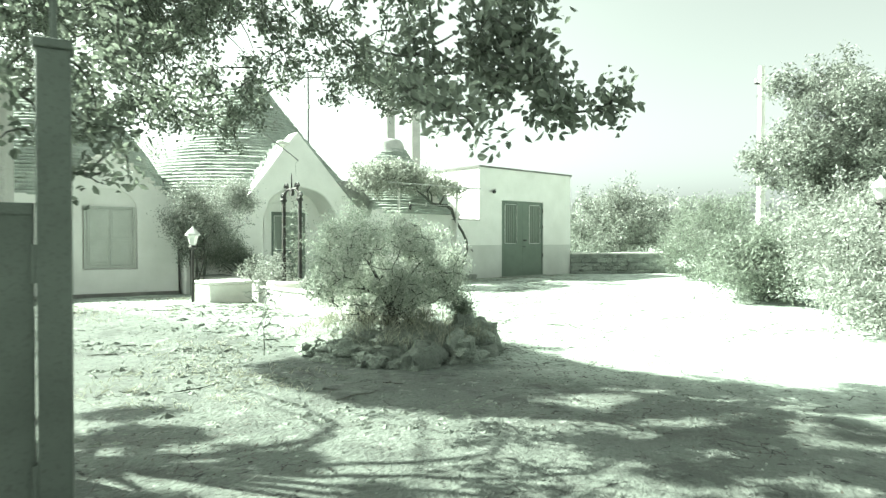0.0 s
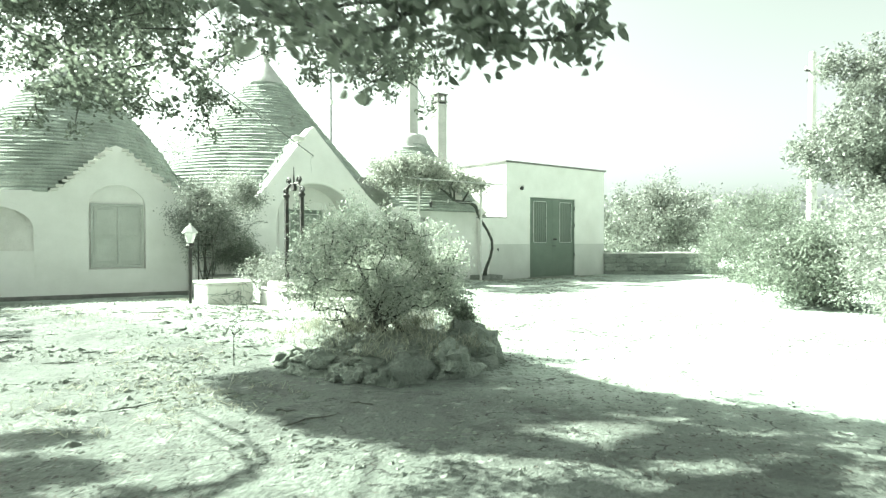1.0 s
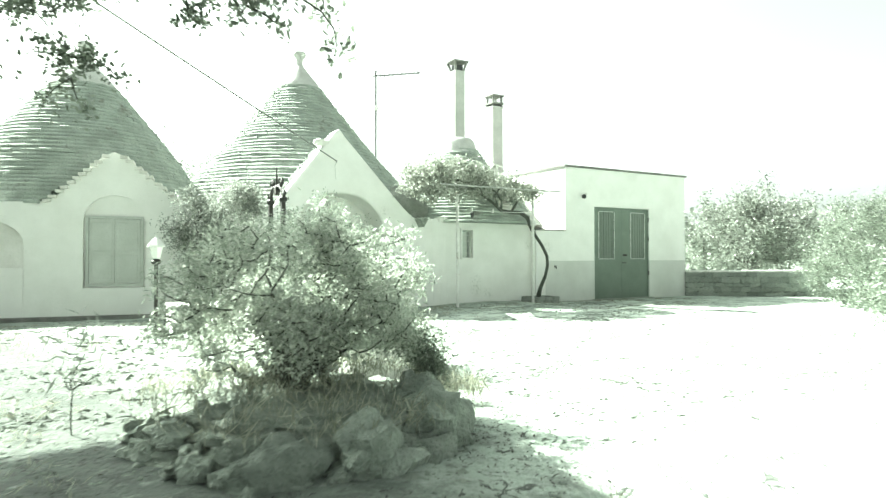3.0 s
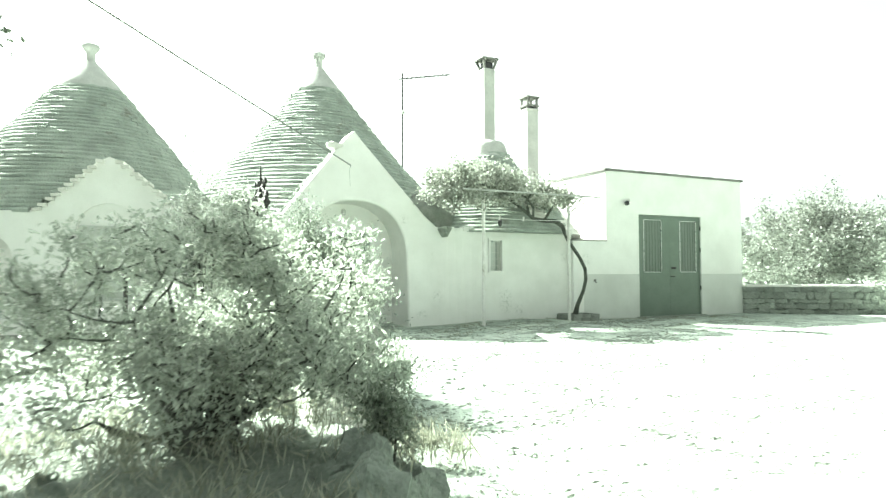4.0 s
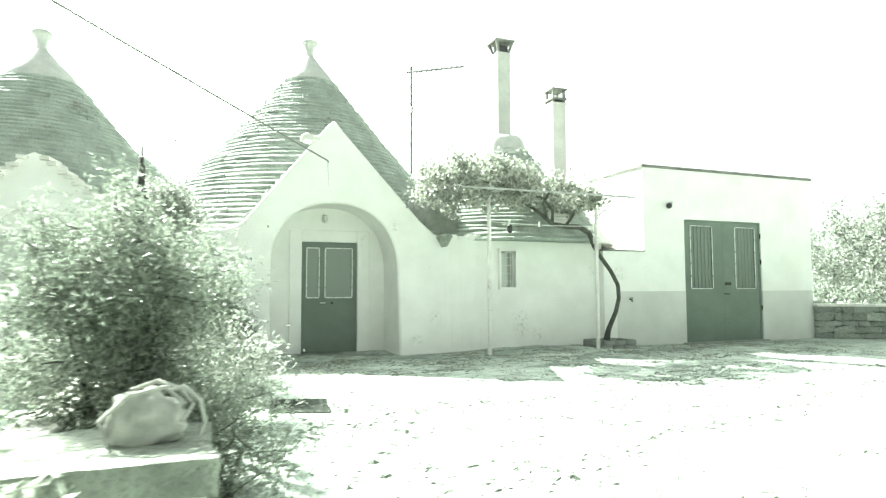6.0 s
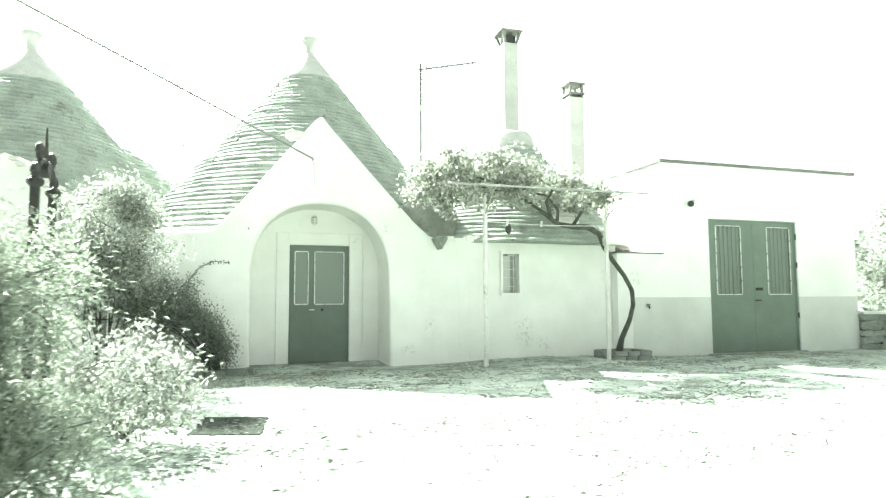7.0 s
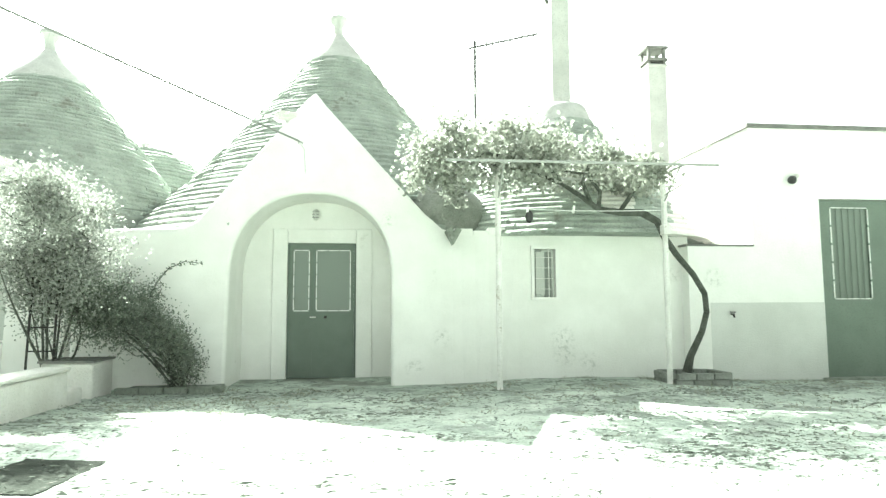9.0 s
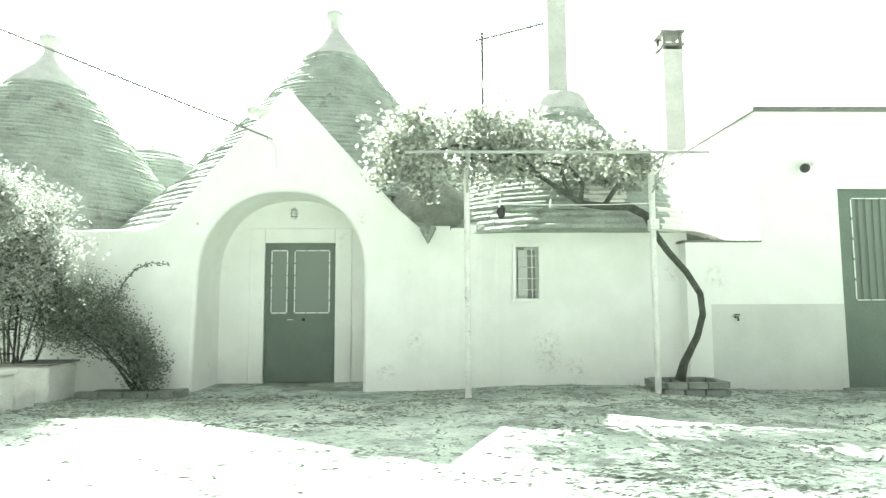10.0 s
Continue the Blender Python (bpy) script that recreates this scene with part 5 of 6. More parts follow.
def bed_shrubs():
    rng = np.random.default_rng(83)
    tips = tips_in(rng, 640, (0.84, 10.38, 0.92), (0.72, 0.75, 0.94), 0.1, 0.1, 0.05, 1.5, 100, 0.1)
    plant("shrub", "dense upright leafy shrub beside the stone pier", "shrub", (0.8, 10.35, 0.1), (0.8, 10.35, 0.4), tips, LEAF_SHRUB, BARK, rng, (0.045, 0.013), 70, 0.075, 10, 0.08, 0.0035, stems=True, group="garden shrubs")
    tips = tips_in(rng, 90, (1.6, 10.2, 0.3), (0.36, 0.45, 0.34), 0.04, 0.2, 0.1, 2.0)
    plant("shrub", "low feathery shrub spilling over the edge of the bed", "shrub", (1.57, 10.2, 0.02), (1.57, 10.2, 0.15), tips, LEAF_SHRUB, BARK, rng, (0.06, 0.01), 36, 0.08, 7, 0.04, 0.003, stems=True, group="garden shrubs")
    tips = tips_in(rng, 90, (-0.55, 12.35, 0.62), (0.55, 0.5, 0.45), 0.1, 0.2, 0.15, 2.0)
    plant("shrub", "small round shrub beside the well", "shrub", (-0.55, 12.3, 0.12), (-0.55, 12.3, 0.3), tips, LEAF_PALE, BARK, rng, (0.06, 0.02), 34, 0.08, 6, 0.04, 0.003, stems=True, group="garden shrubs")
    tips = tips_in(rng, 100, (0.75, 12.0, 0.5), (0.45, 0.55, 0.42), 0.1, 0.2, 0.1, 2.0)
    plant("shrub", "sprawling pale shrub in the garden bed", "shrub", (0.7, 12.0, 0.1), (0.7, 12.0, 0.25), tips, LEAF_PALE, BARK, rng, (0.07, 0.02), 34, 0.09, 6, 0.04, 0.003, stems=True, group="garden shrubs")
    tips = tips_in(rng, 60, (2.04, 7.78, 0.42), (0.17, 0.17, 0.24), 0.1, 0.1, 0.1, 2.0)
    plant("shrub", "small dark feathery shrub at the edge of the rockery", "shrub", (2.04, 7.78, 0.08), (2.04, 7.78, 0.2), tips, LEAF_SHRUB, BARK, rng, (0.05, 0.012), 44, 0.05, 5, 0.03, 0.003, stems=True, group="garden shrubs")
    tips = np.array([(2.24 + rng.normal() * 0.16, 8.2 + rng.normal() * 0.16, 0.05) for i in range(16)])
    blade, lean = np.repeat(tips, 16, 0), rng.normal(size=(256, 3)) * (0.6, 0.6, 0.2) + (0, 0, 1.6)
    tagged(new("grass_tuft", leaves_mesh("grass_tuft", blade + rng.normal(size=blade.shape) * (0.04, 0.04, 0.02) + (0, 0, 0.1), DRY_GRASS, 0.3, 0.01, rng, 0.2, 0.1, lean)), "tuft of pale dry grass beside the rockery", "grass", kind="stuff")
    # climbing shoots on the well frame
    p = HOUSE @ Vector((-1.52, -4.62, 0.6))
    tips = np.array([(p.x + rng.normal() * 0.07, p.y + rng.normal() * 0.07, 0.6 + 1.35 * rng.random()) for i in range(46)])
    plant("climber", "thin leafy climber on the well frame post", "climber", (p.x, p.y, 0.1), (p.x, p.y, 0.7), tips, LEAF_SHRUB, BARK, rng, (0.06, 0.03), 12, 0.07, 3, 0.02, 0.003, stems=True)


def bougainvillea():
    rng = np.random.default_rng(84)
    a = HOUSE @ Vector((-1.95, -0.7, 1.85))
    top = tips_in(rng, 330, a, (0.85, 0.6, 0.78), 0.6, 0.2, 0.12, 1.7, 60, 0.12)
    reach = tips_in(rng, 90, HOUSE @ Vector((-1.55, -1.8, 2.25)), (0.42, 0.42, 0.32), 1.7, 0.2, 0.12, 1.7, 24, 0.1)
    top = np.concatenate([top, reach])
    arm = []
    for i in range(340):
        f = rng.random() ** 0.9
        u = -2.3 + 2.0 * f
        z = 1.36 - 0.42 * f - 0.62 * f ** 4 + 0.06 * math.sin(f * 11) + rng.normal() * (0.3 - 0.2 * f)
        if z < 0.62 and u < -1.0:
            continue
        arm.append(HOUSE @ Vector((u, -0.42 + rng.normal() * 0.14, max(0.12, z))))
    b = HOUSE @ Vector((-0.5, -0.3, 0.06))
    plant("climbing_shrub", "dense climber arching from its bed along the wall", "climber", tuple(b), tuple(HOUSE @ Vector((-0.9, -0.3, 0.45))), np.array(arm), LEAF_SHRUB, BARK, rng, (0.04, 0.021), 62, 0.09, 14, 0.05, 0.004, stems=True, arch=0.22)
    c = HOUSE @ Vector((-1.95, -0.62, 0.1))
    # this top takes the paler leaf: its sunlit look is put into the colour
    plant("climbing_shrub", "loose climber spread over the trellis, leaves paled for sunlight", "climber", tuple(c), tuple(HOUSE @ Vector((-1.95, -0.65, 0.6))), top, LEAF_PALE, BARK, rng, (0.05, 0.027), 56, 0.095, 8, 0.06, 0.004, stems=True)


def spray():
    """A single arching shoot against the wall."""
    rng = np.random.default_rng(85)
    ob = thing("climber_shoot", HOUSE, "single arching shoot with small leaves against the wall", "climber")
    pts = [(-0.95, -0.12, 1.25), (-0.9, -0.1, 1.45), (-0.75, -0.08, 1.65), (-0.55, -0.06, 1.74), (-0.32, -0.04, 1.72)]
    part("stem", Shape().tube(pts, [0.012, 0.009, 0.007, 0.005, 0.003], 5), BARK, ob)
    c = np.array([np.array(pts[i]) + (np.array(pts[i + 1]) - np.array(pts[i])) * f for i in range(4) for f in np.linspace(0, 1, 20)])
    part("leaves", leaves_mesh("leaves", c + rng.normal(size=c.shape) * 0.018, LEAF_SHRUB, 0.05, 0.026, rng), LEAF_SHRUB, ob, kind="stuff")


def inside(x, y, outline):
    """Whether a point of the plan lies within an outline."""
    odd = False
    for (xa, ya), (xb, yb) in zip(outline, outline[1:] + outline[:1]):
        if (ya > y) != (yb > y) and x < xa + (xb - xa) * (y - ya) / (yb - ya):
            odd = not odd
    return odd


def overhead_tree():
    """Leaf tips set up-sun of two shade outlines on the ground, with a bare strip between, and open to the sun in many
    small gaps.
    """
    rng = np.random.default_rng(86)
    # outlines on the ground of the shade the crown is shaped to cast
    shade_outlines = ([(-0.6, 6.75), (0.7, 7.0), (2.35, 7.3), (2.8, 6.3), (3.1, 5.6), (3.7, 5.0), (4.3, 4.75), (5.2, 4.65), (7.5, 4.4), (7.5, -0.6), (2.1, -0.6), (1.85, 3.2), (1.27, 4.0), (0.93, 4.54), (0.05, 5.55)],
             [(-4.6, 5.3), (-3.0, 5.4), (-1.63, 5.0), (-1.1, 5.35), (-0.7, 4.65), (-0.45, 4.1), (0.0, 4.1), (0.45, 3.4), (0.6, 2.9), (0.85, -0.6), (-4.6, -0.6)])
    got = []
    while len(got) < 3000:
        gx, gy = rng.uniform(-4.6, 7.5), rng.uniform(-0.6, 7.3)
        if ((gx - 1.4) / 5.0) ** 2 + ((gy - 3.9) / 3.6) ** 2 > 0.95 + 0.5 * noise.noise(Vector((gx * 0.7, gy * 0.7, 8.0))):
            continue
        if not (inside(gx, gy, shade_outlines[1]) or inside(gx, gy, shade_outlines[0])):
            continue
        open_sky = 0.5 * noise.noise(Vector((gx * 1.9, gy * 2.4, 2.2))) + 0.75 * noise.noise(Vector((gx * 3.8, gy * 4.4, 6.0)))
        if open_sky < (-0.36 if gx < 3.0 and gy > 5.0 else 0.15 if gx < 0.7 else 0.02 if gx < 3.4 else 0.04):
            continue
        z = 2.8 + 2.7 * rng.random() ** 0.7
        x, y = gx + SUN_TO.x / SUN_TO.z * z, gy + SUN_TO.y / SUN_TO.z * z
        low = max(3.0, 1.25 + 0.47 * (y - 4.5), 1.32 + 0.24 * (0.223 * x + 0.975 * y)) + 0.5 * abs(noise.noise(Vector((x * 1.2, y * 1.2, 0.5))))
        if y < 4.5:
            low = max(low, 3.0)
        if 0.975 * x - 0.223 * y > -0.15:
            low = max(low, 1.5 + 0.41 * (0.223 * x + 0.975 * y))
        if z < low or x < -8.0 or y > 10.6:
            continue
        if z < 1.5 + 0.41 * (0.223 * x + 0.975 * y) and noise.noise(Vector((x * 1.7, y * 1.7, z * 1.7 + 5.0))) < 0.06:
            continue
        got.append((x, y, z))
    # extra high tips up-sun of the rockery, added to shade it
    more = 0
    while more < 300:
        gx, gy = rng.uniform(-0.3, 2.6), rng.uniform(5.5, 7.25)
        z = rng.uniform(3.9, 5.4)
        x, y = gx + SUN_TO.x / SUN_TO.z * z, gy + SUN_TO.y / SUN_TO.z * z
        if not inside(gx, gy, shade_outlines[0]) or z < 1.32 + 0.27 * (0.223 * x + 0.975 * y):
            continue
        got.append((x, y, z))
        more += 1
    # unseen side of the crown, added to shade the garden beside the left house
    side = [(-7.0, 13.0), (-4.7, 12.5), (-3.3, 9.7), (-2.45, 7.5), (-2.8, 6.8), (-7.0, 6.3)]
    more = 0
    while more < 420:
        gx, gy = rng.uniform(-7.0, -2.4), rng.uniform(6.3, 13.0)
        if not inside(gx, gy, side) or noise.noise(Vector((gx * 2.6, gy * 1.6, 4.0))) < -0.12:
            continue
        z = rng.uniform(3.0, 4.4)
        got.append((gx + SUN_TO.x / SUN_TO.z * z, gy + SUN_TO.y / SUN_TO.z * z, z))
        more += 1
    crown = np.array(got)
    # low branches that hang near the gate
    def along(pts, k, r):
        p = np.array(pts, float)
        f = rng.uniform(0, len(p) - 1.001, k)
        i = f.astype(int)
        return p[i] + (p[i + 1] - p[i]) * (f - i)[:, None] + rng.normal(size=(k, 3)) * r
    lobe = lambda at, r, k: np.array(at) + rng.normal(size=(k, 3)) * r
    hung = np.concatenate([along([(0.3, 3.6, 2.9), (0.75, 2.95, 2.5), (1.05, 2.75, 2.2), (1.1, 2.6, 1.88)], 30, 0.06), lobe((1.41, 2.64, 1.97), 0.03, 6), lobe((1.08, 2.52, 1.9), 0.04, 10), lobe((0.92, 2.75, 2.1), 0.09, 22), lobe((0.95, 2.8, 2.3), 0.1, 22),
                           lobe((0.6, 2.3, 1.79), (0.12, 0.08, 0.05), 8), lobe((0.6, 3.0, 2.2), 0.13, 18), along([(-0.85, 3.5, 2.7), (-1.0, 3.43, 2.2), (-0.98, 3.42, 1.9), (-0.98, 3.4, 1.75), (-1.03, 3.42, 1.6)], 26, (0.08, 0.08, 0.08)),
                           along([(-1.5, 3.4, 2.5), (-1.36, 3.5, 2.2), (-1.33, 3.5, 1.9), (-1.28, 3.5, 1.75)], 12, (0.09, 0.08, 0.08)),
                           along([(-1.9, 3.8, 3.0), (-1.45, 3.1, 2.4), (-1.3, 2.7, 1.7), (-1.25, 2.6, 1.6)], 22, 0.12), along([(-2.2, 5.2, 3.2), (-1.4, 4.8, 2.8), (-0.9, 4.6, 2.3)], 30, 0.15)])
    # the lobes of the crown that reach lowest over the yard
    lobes = np.concatenate([lobe((1.05, 6.5, 2.92), (0.26, 0.3, 0.14), 46), lobe((-0.75, 7.8, 2.72), (0.1, 0.2, 0.12), 12), lobe((0.35, 7.2, 3.1), (0.25, 0.3, 0.1), 10), lobe((-1.6, 7.0, 2.62), (0.34, 0.3, 0.15), 36), lobe((0.2, 5.2, 2.85), (0.3, 0.35, 0.18), 18), lobe((-0.8, 5.3, 2.45), (0.3, 0.3, 0.16), 18)])
    tips = np.concatenate([crown, lobes, hung])
    near = np.concatenate([np.full(len(crown) + len(lobes), 0.055), np.full(len(hung), 0.05)])
    leafy = np.concatenate([np.where(crown[:, 2] > 4.2, 70, 44), np.full(len(lobes), 46), np.full(len(hung), 22)])
    plant("oak_tree", "large evergreen oak with branches hanging over the yard", "tree", (-4.4, 5.4, 0), (-3.7, 5.7, 2.6), tips, LEAF_OAK, BARK, rng, (0.054, 0.028), leafy, near, 10, 0.24, 0.0045, arch=1.3, oval=True, limb=0.15)


def right_trees():
    rng = np.random.default_rng(87)
    tips = tips_in(rng, 1100, (13.4, 13.0, 3.75), (2.9, 2.6, 2.05), 1.9, 0.25, 0.2, 0.8, 120, 0.22)
    plant("tree", "rounded evergreen tree above the roadside shrubs", "tree", (13.0, 13.1, 0), (13.0, 13.0, 2.2), tips, LEAF_TREE, BARK, rng, (0.11, 0.045), 54, 0.105, 8, 0.15, 0.008)
    for c, r, k, l in (((9.35, 8.6, 1.1), (1.35, 1.4, 1.3), 200, "tall loose roadside shrub with pale dusty leaves"), ((8.0, 6.6, 0.8), (1.5, 1.3, 0.95), 150, "low dusty shrub at the edge of the yard"),
                       ((9.7, 11.4, 0.72), (1.45, 1.4, 0.85), 170, "leafy shrub under the evergreen tree"), ((13.2, 17.9, 1.35), (1.9, 1.8, 1.6), 210, "broad grey-green shrub beside the yard"), ((16.2, 19.6, 0.8), (1.9, 1.7, 0.95), 130, "broad shrub near the end of the stone wall"), ((9.2, 4.4, 1.2), (1.8, 1.6, 1.4), 120, "tall loose roadside shrub with pale dusty leaves")):
        tips = tips_in(rng, k * 3, c, r, 0.05, 0.2, 0.1, 1.0, k // 2, 0.17)
        plant("shrub", l, "shrub", (c[0], c[1], 0), (c[0], c[1], 0.3), tips, LEAF_PALE if k in (200, 150, 120) else LEAF_SHRUB, BARK, rng, (0.085, 0.028), 46, 0.11, 8, 0.09, 0.005, stems=True, group="roadside shrubs")
    tips = tips_in(rng, 420, (14.4, 26.4, 2.2), (3.0, 2.3, 1.75), 0.4, 0.3, 0.1, 0.7, 80, 0.28)
    plant("tree", "spreading dark-leaved tree behind the boundary wall", "tree", (14.4, 26.4, 0), (14.4, 26.4, 1.0), tips, LEAF_TREE, BARK, rng, (0.13, 0.06), 52, 0.18, 8, 0.15, 0.01)
    tips = tips_in(rng, 120, (-6.0, 24.0, 3.4), (2.4, 2.0, 1.6), 0.4, 0.3, 0.1, 0.7)
    plant("tree", "tree showing between the cones behind the houses", "tree", (-6.0, 24.0, 0), (-6.0, 24.0, 1.6), tips, LEAF_PALE, BARK, rng, (0.14, 0.06), 40, 0.28, 7, 0.15, 0.01)


def far_woods():
    rng = np.random.default_rng(88)
    pts = []
    for i in range(230):
        a = rng.uniform(-0.9, 1.25)
        d = rng.uniform(48, 80)
        h = rng.uniform(2.5, 4.8)
        cx, cy = d * math.sin(a), d * math.cos(a)
        p = np.clip(rng.normal(size=(230, 3)), -1.6, 1.6) * (1.5, 1.5, h * 0.3) + (cx, cy, h * 0.5)
        pts.append(p)
    c = np.concatenate(pts)
    c = c[c[:, 2] > 0.1]
    me = leaves_mesh("far_woods", c, LEAF_TREE, 0.42, 0.28, rng)
    ob = new("far_woods", me)
    tagged(ob, "distant low olive groves and scrub beyond the yard", "woods", kind="stuff")


def weeds():
    rng = np.random.default_rng(89)
    pts, out = [], []
    for i in range(170):
        a, r = rng.uniform(0, 6.28), rng.uniform(0.25, 1.15)
        x, y = 1.12 + 1.1 * r * math.cos(a), 7.6 + 1.2 * r * math.sin(a)
        for k in range(14):
            pts.append((x + rng.normal() * 0.06, y + rng.normal() * 0.06, 0.06 + 0.28 * math.sqrt(max(0.0, 1 - (r / 1.25) ** 2)) + rng.random() * 0.09))
            out.append((rng.normal() * 0.3, rng.normal() * 0.3, 1.8))
    me = leaves_mesh("weeds", np.array(pts), DRY_GRASS, 0.14, 0.008, rng, 0.3, 0.1, np.array(out))
    tagged(new("weeds", me), "dry grass tufts and weeds round the rockery", "grass", kind="stuff")
    pts, out = [], []
    for i in range(1500):
        x, y = (rng.uniform(-5.5, 1.2), rng.uniform(4.5, 14)) if i % 3 else (rng.uniform(-2, 8), rng.uniform(4.5, 17))
        if noise.noise(Vector((x * 0.6, y * 0.6, 2))) < (0.1 if x < 0.8 else 0.34):
            continue
        for k in range(7):
            px, py = x + rng.normal() * 0.05, y + rng.normal() * 0.05
            pts.append((px, py, lift(px, py) + 0.025))
            out.append((rng.normal() * 0.8, rng.normal() * 0.8, 0.9))
    for i in range(900):
        u, v = rng.uniform(-1.0, 11.5), -abs(rng.normal()) * 1.4 - 0.12
        w = HOUSE @ Vector((u, v, 0))
        if noise.noise(Vector((w.x * 1.1, w.y * 1.1, 6))) < -0.05:
            continue
        for k in range(7):
            px, py = w.x + rng.normal() * 0.07, w.y + rng.normal() * 0.07
            pts.append((px, py, lift(px, py) + 0.012))
            out.append((rng.normal() * 0.9, rng.normal() * 0.9, 0.5))
    me = leaves_mesh("dry_weeds", np.array(pts), DRY_GRASS, 0.09, 0.008, rng, 0.3, 0.1, np.array(out))
    tagged(new("dry_weeds", me), "sparse dry weeds over the dusty yard", "grass", kind="stuff")


def grit():
    rng = np.random.default_rng(90)
    s = Shape()
    oct_f = ((0, 2, 4), (2, 1, 4), (1, 3, 4), (3, 0, 4), (2, 0, 5), (1, 2, 5), (3, 1, 5), (0, 3, 5))
    for i in range(5200):
        x, y = rng.uniform(-5, 8.5), rng.uniform(2.2, 17.5)
        if noise.noise(Vector((x * 0.8, y * 0.8, 9))) < rng.uniform(-0.5, 0.45):
            continue
        r = 0.005 + 0.012 * rng.random() ** 3
        z = lift(x, y) + r * 0.3
        v = [(x + r * rng.uniform(0.7, 1.3), y, z), (x - r * rng.uniform(0.7, 1.3), y, z), (x, y + r, z), (x, y - r * rng.uniform(0.7, 1.3), z), (x, y, z + r * rng.uniform(0.5, 0.9)), (x, y, z - r)]
        s.add(v, oct_f)
    ob = single("grit", s, STONE, Matrix(), "small loose stones scattered over the ground", "gravel", kind="stuff")


def clods():
    """Dry clods of earth, in drifts over the unpaved part of the yard."""
    rng = np.random.default_rng(94)
    s = Shape()
    faces = ((0, 2, 4), (2, 1, 4), (1, 3, 4), (3, 0, 4), (2, 0, 5), (1, 2, 5), (3, 1, 5), (0, 3, 5))
    made = 0
    while made < 2600:
        x, y = rng.uniform(-6.0, 2.4), rng.uniform(4.0, 13.5)
        drift = noise.noise(Vector((x * 0.5, y * 1.6, 15))) + 0.5 * noise.noise(Vector((x * 1.7, y * 4.0, 3)))
        if drift < rng.uniform(0.0, 0.6) or (x > 0.6 and rng.random() < 0.6):
            continue
        r = 0.01 + 0.03 * rng.random() ** 2.5
        z, a = lift(x, y) + rough(x, y), rng.uniform(-0.5, 0.7)
        ca, sa, q = math.cos(a), math.sin(a), r * rng.uniform(1.0, 2.4)
        v = [(x + ca * q, y + sa * q, z), (x - ca * q, y - sa * q, z), (x - sa * r, y + ca * r, z), (x + sa * r, y - ca * r, z), (x + rng.normal() * r * 0.3, y, z + r * rng.uniform(0.5, 1.0)), (x, y, z - r)]
        s.add(v, faces)
        made += 1
    chips = Shape()
    made = 0
    while made < 14000:
        x, y = rng.uniform(-1.5, 10.5), rng.uniform(7.0, 20.0)
        if (HOUSE.inverted() @ Vector((x, y, 0))).y > -0.4:
            continue
        row = Vector((x * 0.88 + y * 0.47, y * 0.88 - x * 0.47, 0))
        drift = 0.7 * noise.noise(Vector((row.x * 0.45, row.y * 1.5, 25))) + 0.6 * noise.noise(Vector((row.x * 1.6, row.y * 4.5, 8)))
        if drift < rng.uniform(0.0, 0.7) - 0.08:
            continue
        r = 0.005 + 0.0105 * rng.random() ** 2
        z, a = lift(x, y) + rough(x, y), 0.45 + rng.normal() * 0.4
        ca, sa, q = math.cos(a), math.sin(a), r * rng.uniform(1.2, 5.0)
        v = [(x + ca * q, y + sa * q, z), (x - ca * q, y - sa * q, z), (x - sa * r, y + ca * r, z), (x + sa * r, y - ca * r, z), (x + rng.normal() * r * 0.5, y, z + r * rng.uniform(0.6, 1.1)), (x, y, z - r)]
        chips.add(v, faces)
        made += 1
    single("paving_chips", chips, SOIL, Matrix(), "chips and raised edges of the broken pale paving", "gravel", kind="stuff")
    single("earth_clods", s, SOIL, Matrix(), "dry clods of pale earth strewn over the yard", "earth", kind="stuff")


def cracks():
    rng = np.random.default_rng(91)
    runs = [((3.1, 15.2), (5.2, 15.6), (7.3, 17.2)), ((3.6, 16.7), (5.4, 18.0), (8.0, 19.0)), ((1.2, 13.6), (3.0, 14.6), (4.6, 14.9)), ((5.6, 12.8), (6.8, 14.6), (9.0, 16.6)), ((0.6, 15.6), (2.2, 16.4), (3.8, 17.4)), ((3.5, 10.2), (4.4, 11.2), (4.8, 12.2)), ((2.6, 12.6), (3.7, 12.4), (5.0, 12.9))]
    for run in runs:
        pts = []
        for (xa, ya), (xb, yb) in zip(run, run[1:]):
            for k in range(14):
                f = k / 14
                x, y = xa + (xb - xa) * f + rng.normal() * 0.06, ya + (yb - ya) * f + rng.normal() * 0.06
                pts.append((x, y, lift(x, y) + rough(x, y) + 0.005))
        gap = Shape()
        for p, q in zip(pts, pts[1:]):
            across = Vector((p[1] - q[1], q[0] - p[0], 0)).normalized()
            w0, w1 = (max(0.0015, 0.009 * (0.3 + noise.noise(Vector((v[0], v[1], 3)) * 1.6))) for v in (p, q))
            gap.add([Vector(p) - across * w0, Vector(p) + across * w0, Vector(q) + across * w1, Vector(q) - across * w1], [(0, 3, 2, 1)])
        single("ground_crack", gap, GAP, Matrix(), "dark irregular crack in the pale paving", "crack", "paving cracks", "structure")


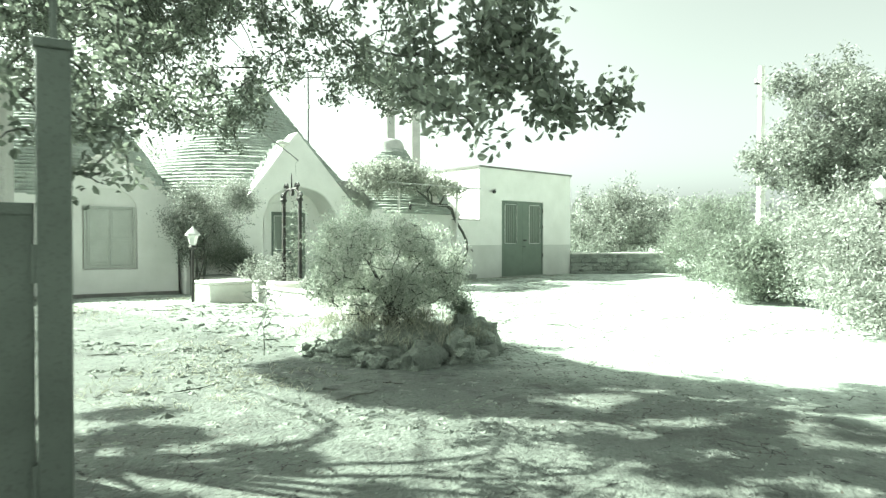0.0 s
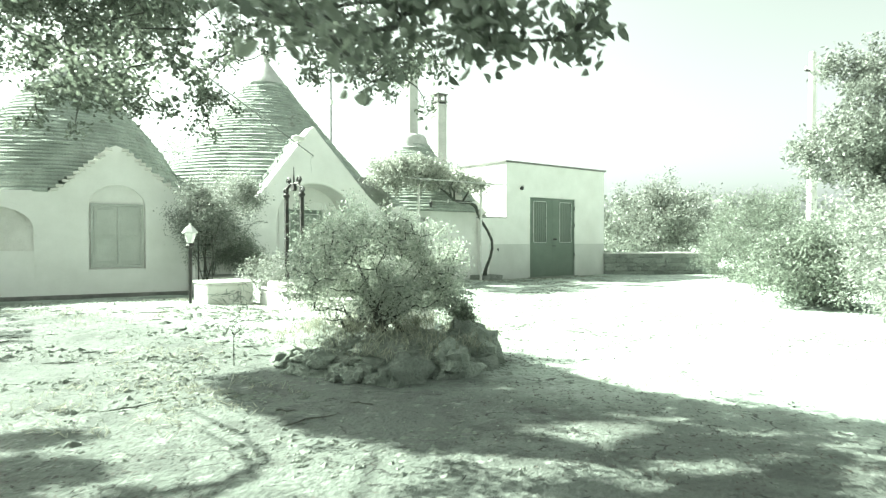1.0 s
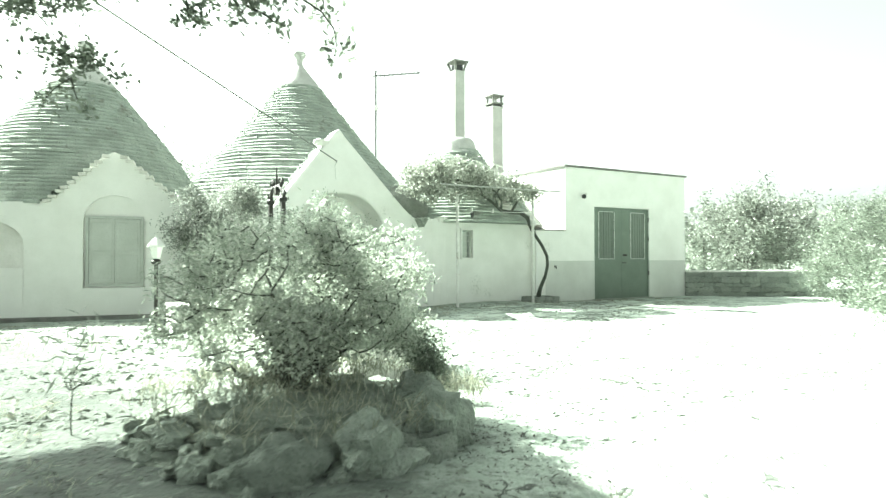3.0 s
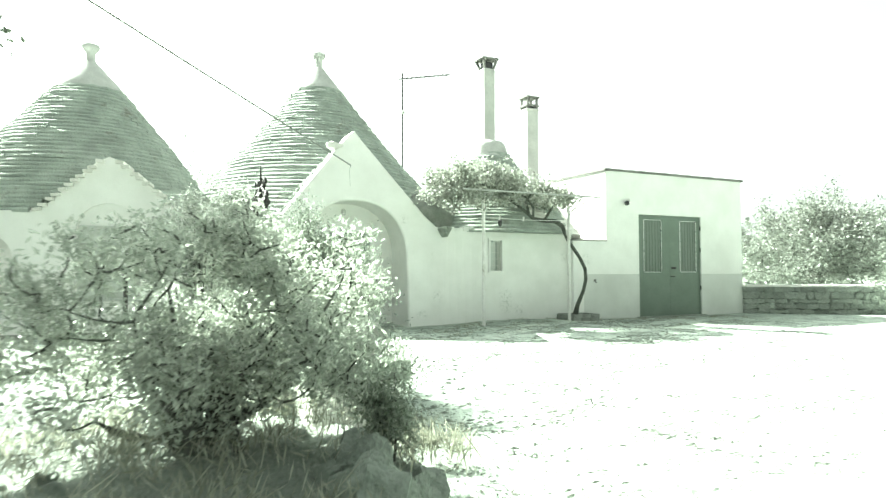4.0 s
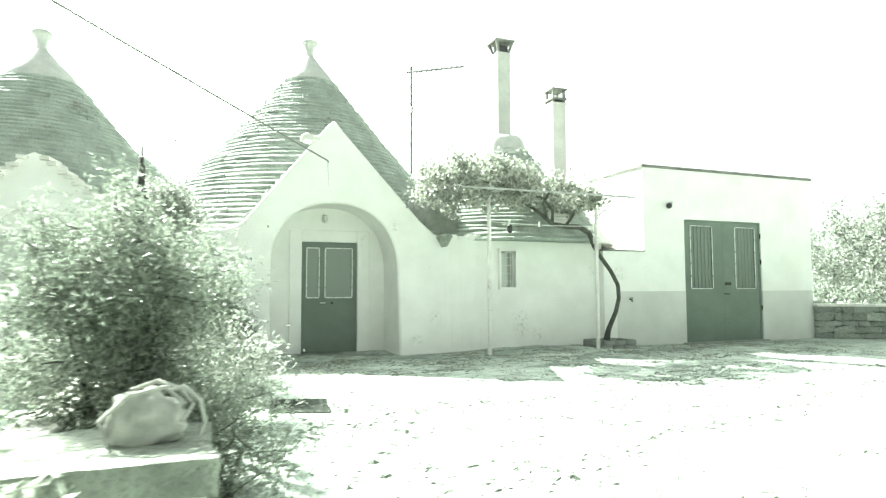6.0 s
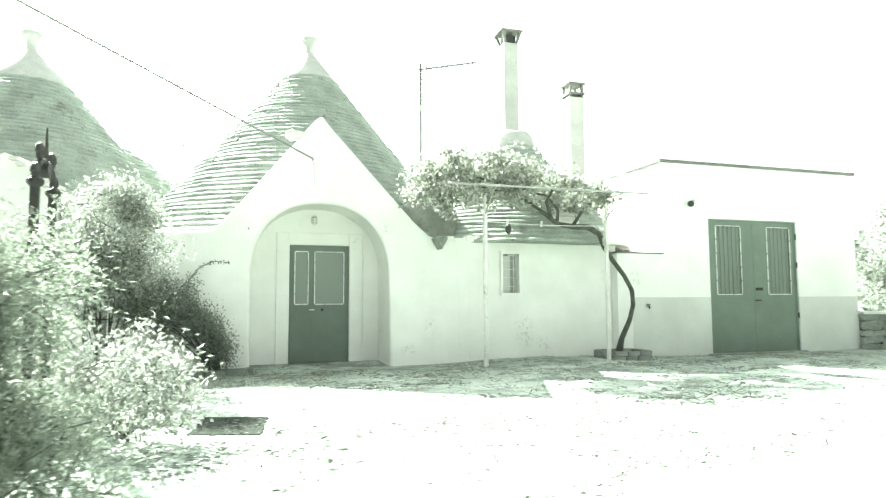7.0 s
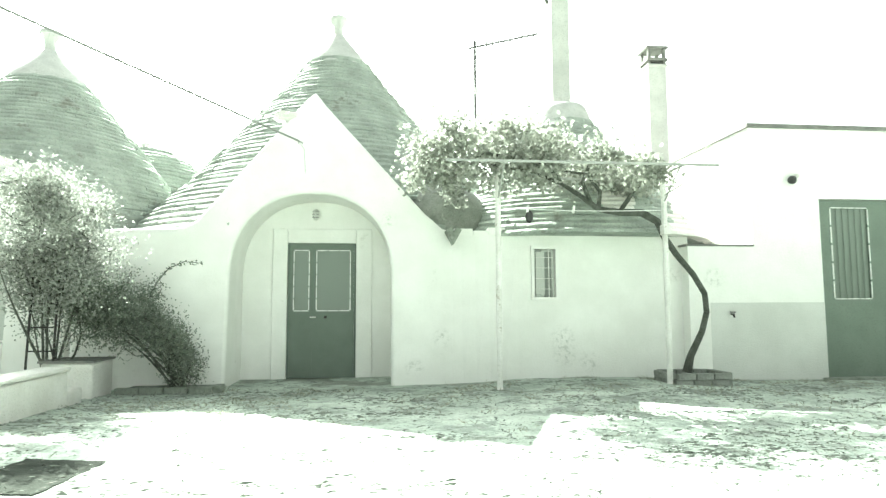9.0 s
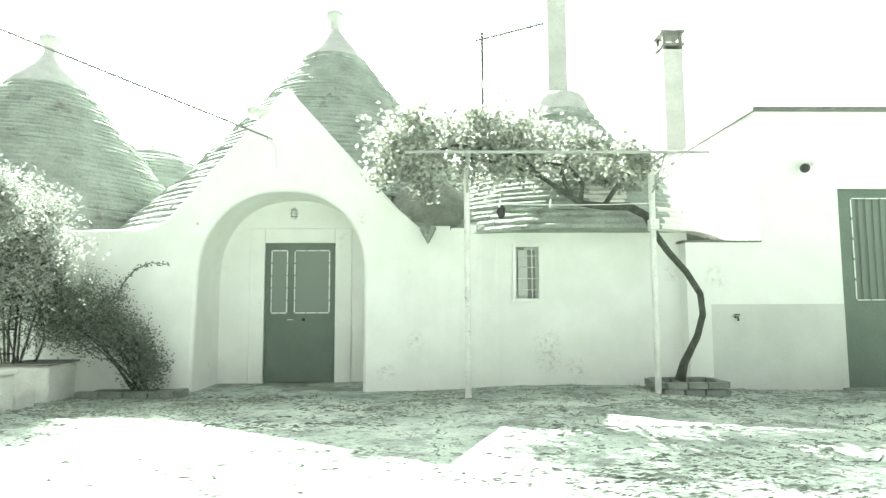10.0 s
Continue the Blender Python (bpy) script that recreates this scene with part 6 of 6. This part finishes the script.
def ground_cover():
    ob = thing("drain_cover", pose(1.06, 12.9, lift(1.06, 12.9) + 0.005, -0.2, 2.06, 22), "dark flat drain cover set flush in the paving", "cover")
    rng = np.random.default_rng(95)
    corners = [(-0.3, -0.4), (0.3, -0.4), (0.3, 0.4), (-0.3, 0.4)]
    edge = []
    for (xa, ya), (xb, yb) in zip(corners, corners[1:] + corners[:1]):
        edge += [(xa + (xb - xa) * k / 12 + rng.normal() * 0.014, ya + (yb - ya) * k / 12 + rng.normal() * 0.014) for k in range(12)]
    k = len(edge)
    lid = Shape().add([(x, y, 0.0) for x, y in edge] + [(x, y, -0.05) for x, y in edge], [tuple(range(k))] + [(i, i + k, (i + 1) % k + k, (i + 1) % k) for i in range(k)])
    part("lid", lid, RUST, ob, "rusted lid with a ragged outline")


def leaf_litter():
    """Dead leaves and bits of straw lying flat on the dust."""
    rng = np.random.default_rng(93)
    pts = []
    while len(pts) < 13000:
        x, y = rng.uniform(-5.5, 9.0), rng.uniform(2.5, 17.0)
        thick = noise.noise(Vector((x * 0.55, y * 0.55, 11))) + 0.6 * noise.noise(Vector((x * 2.3, y * 2.3, 4)))
        if thick < rng.uniform(-0.35 if x < 1.0 else -0.1, 0.7):
            continue
        pts.append((x, y, lift(x, y) + rough(x, y)))
    for i in range(900):
        x, y = 2.35 + rng.normal() * 0.35, 7.5 + rng.normal() * 0.7
        pts.append((x, y, lift(x, y) + rough(x, y)))
    c = np.array(pts)
    me = leaves_mesh("leaf_litter", c, LITTER, 0.05, 0.015, rng, 0.0, 0.1)
    co = np.zeros(len(me.vertices) * 3, np.float32)
    me.vertices.foreach_get("co", co)
    co = co.reshape(-1, 3)
    base = np.repeat(c[:, 2], 4)
    co[:, 2] = base + 0.009 + (co[:, 2] - base) * 0.25
    me.vertices.foreach_set("co", co.reshape(-1))
    me.update()
    tagged(new("leaf_litter", me), "dead leaves and straw scattered over the dusty ground", "leaves", kind="stuff")


def fallen_twigs():
    rng = np.random.default_rng(92)
    s = Shape()
    for i in range(130):
        x, y = rng.uniform(-5.0, 1.0), rng.uniform(5.2, 12.0)
        if noise.noise(Vector((x * 0.7, y * 0.7, 5))) < -0.05:
            continue
        a, l = rng.normal() * 0.5 + 0.3, rng.uniform(0.08, 0.4) * (0.6 if i % 3 else 1.2)
        pts = []
        for k in range(6):
            f = k / 5 - 0.5
            px, py = x + l * f * math.cos(a) + rng.normal() * 0.02, y + l * f * math.sin(a) + rng.normal() * 0.02
            pts.append((px, py, lift(px, py) + 0.012))
        s.tube(pts, [0.003, 0.006, 0.007, 0.006, 0.005, 0.002], 5)
    single("fallen_twigs", s, BARK, Matrix(), "dry fallen twigs strewn over the garden ground", "twigs", kind="stuff")


sapling()
main_bush()
bed_shrubs()
bougainvillea()
spray()
overhead_tree()
right_trees()
far_woods()
weeds()
grit()
clods()
cracks()
ground_cover()
leaf_litter()
fallen_twigs()
join_slabs()
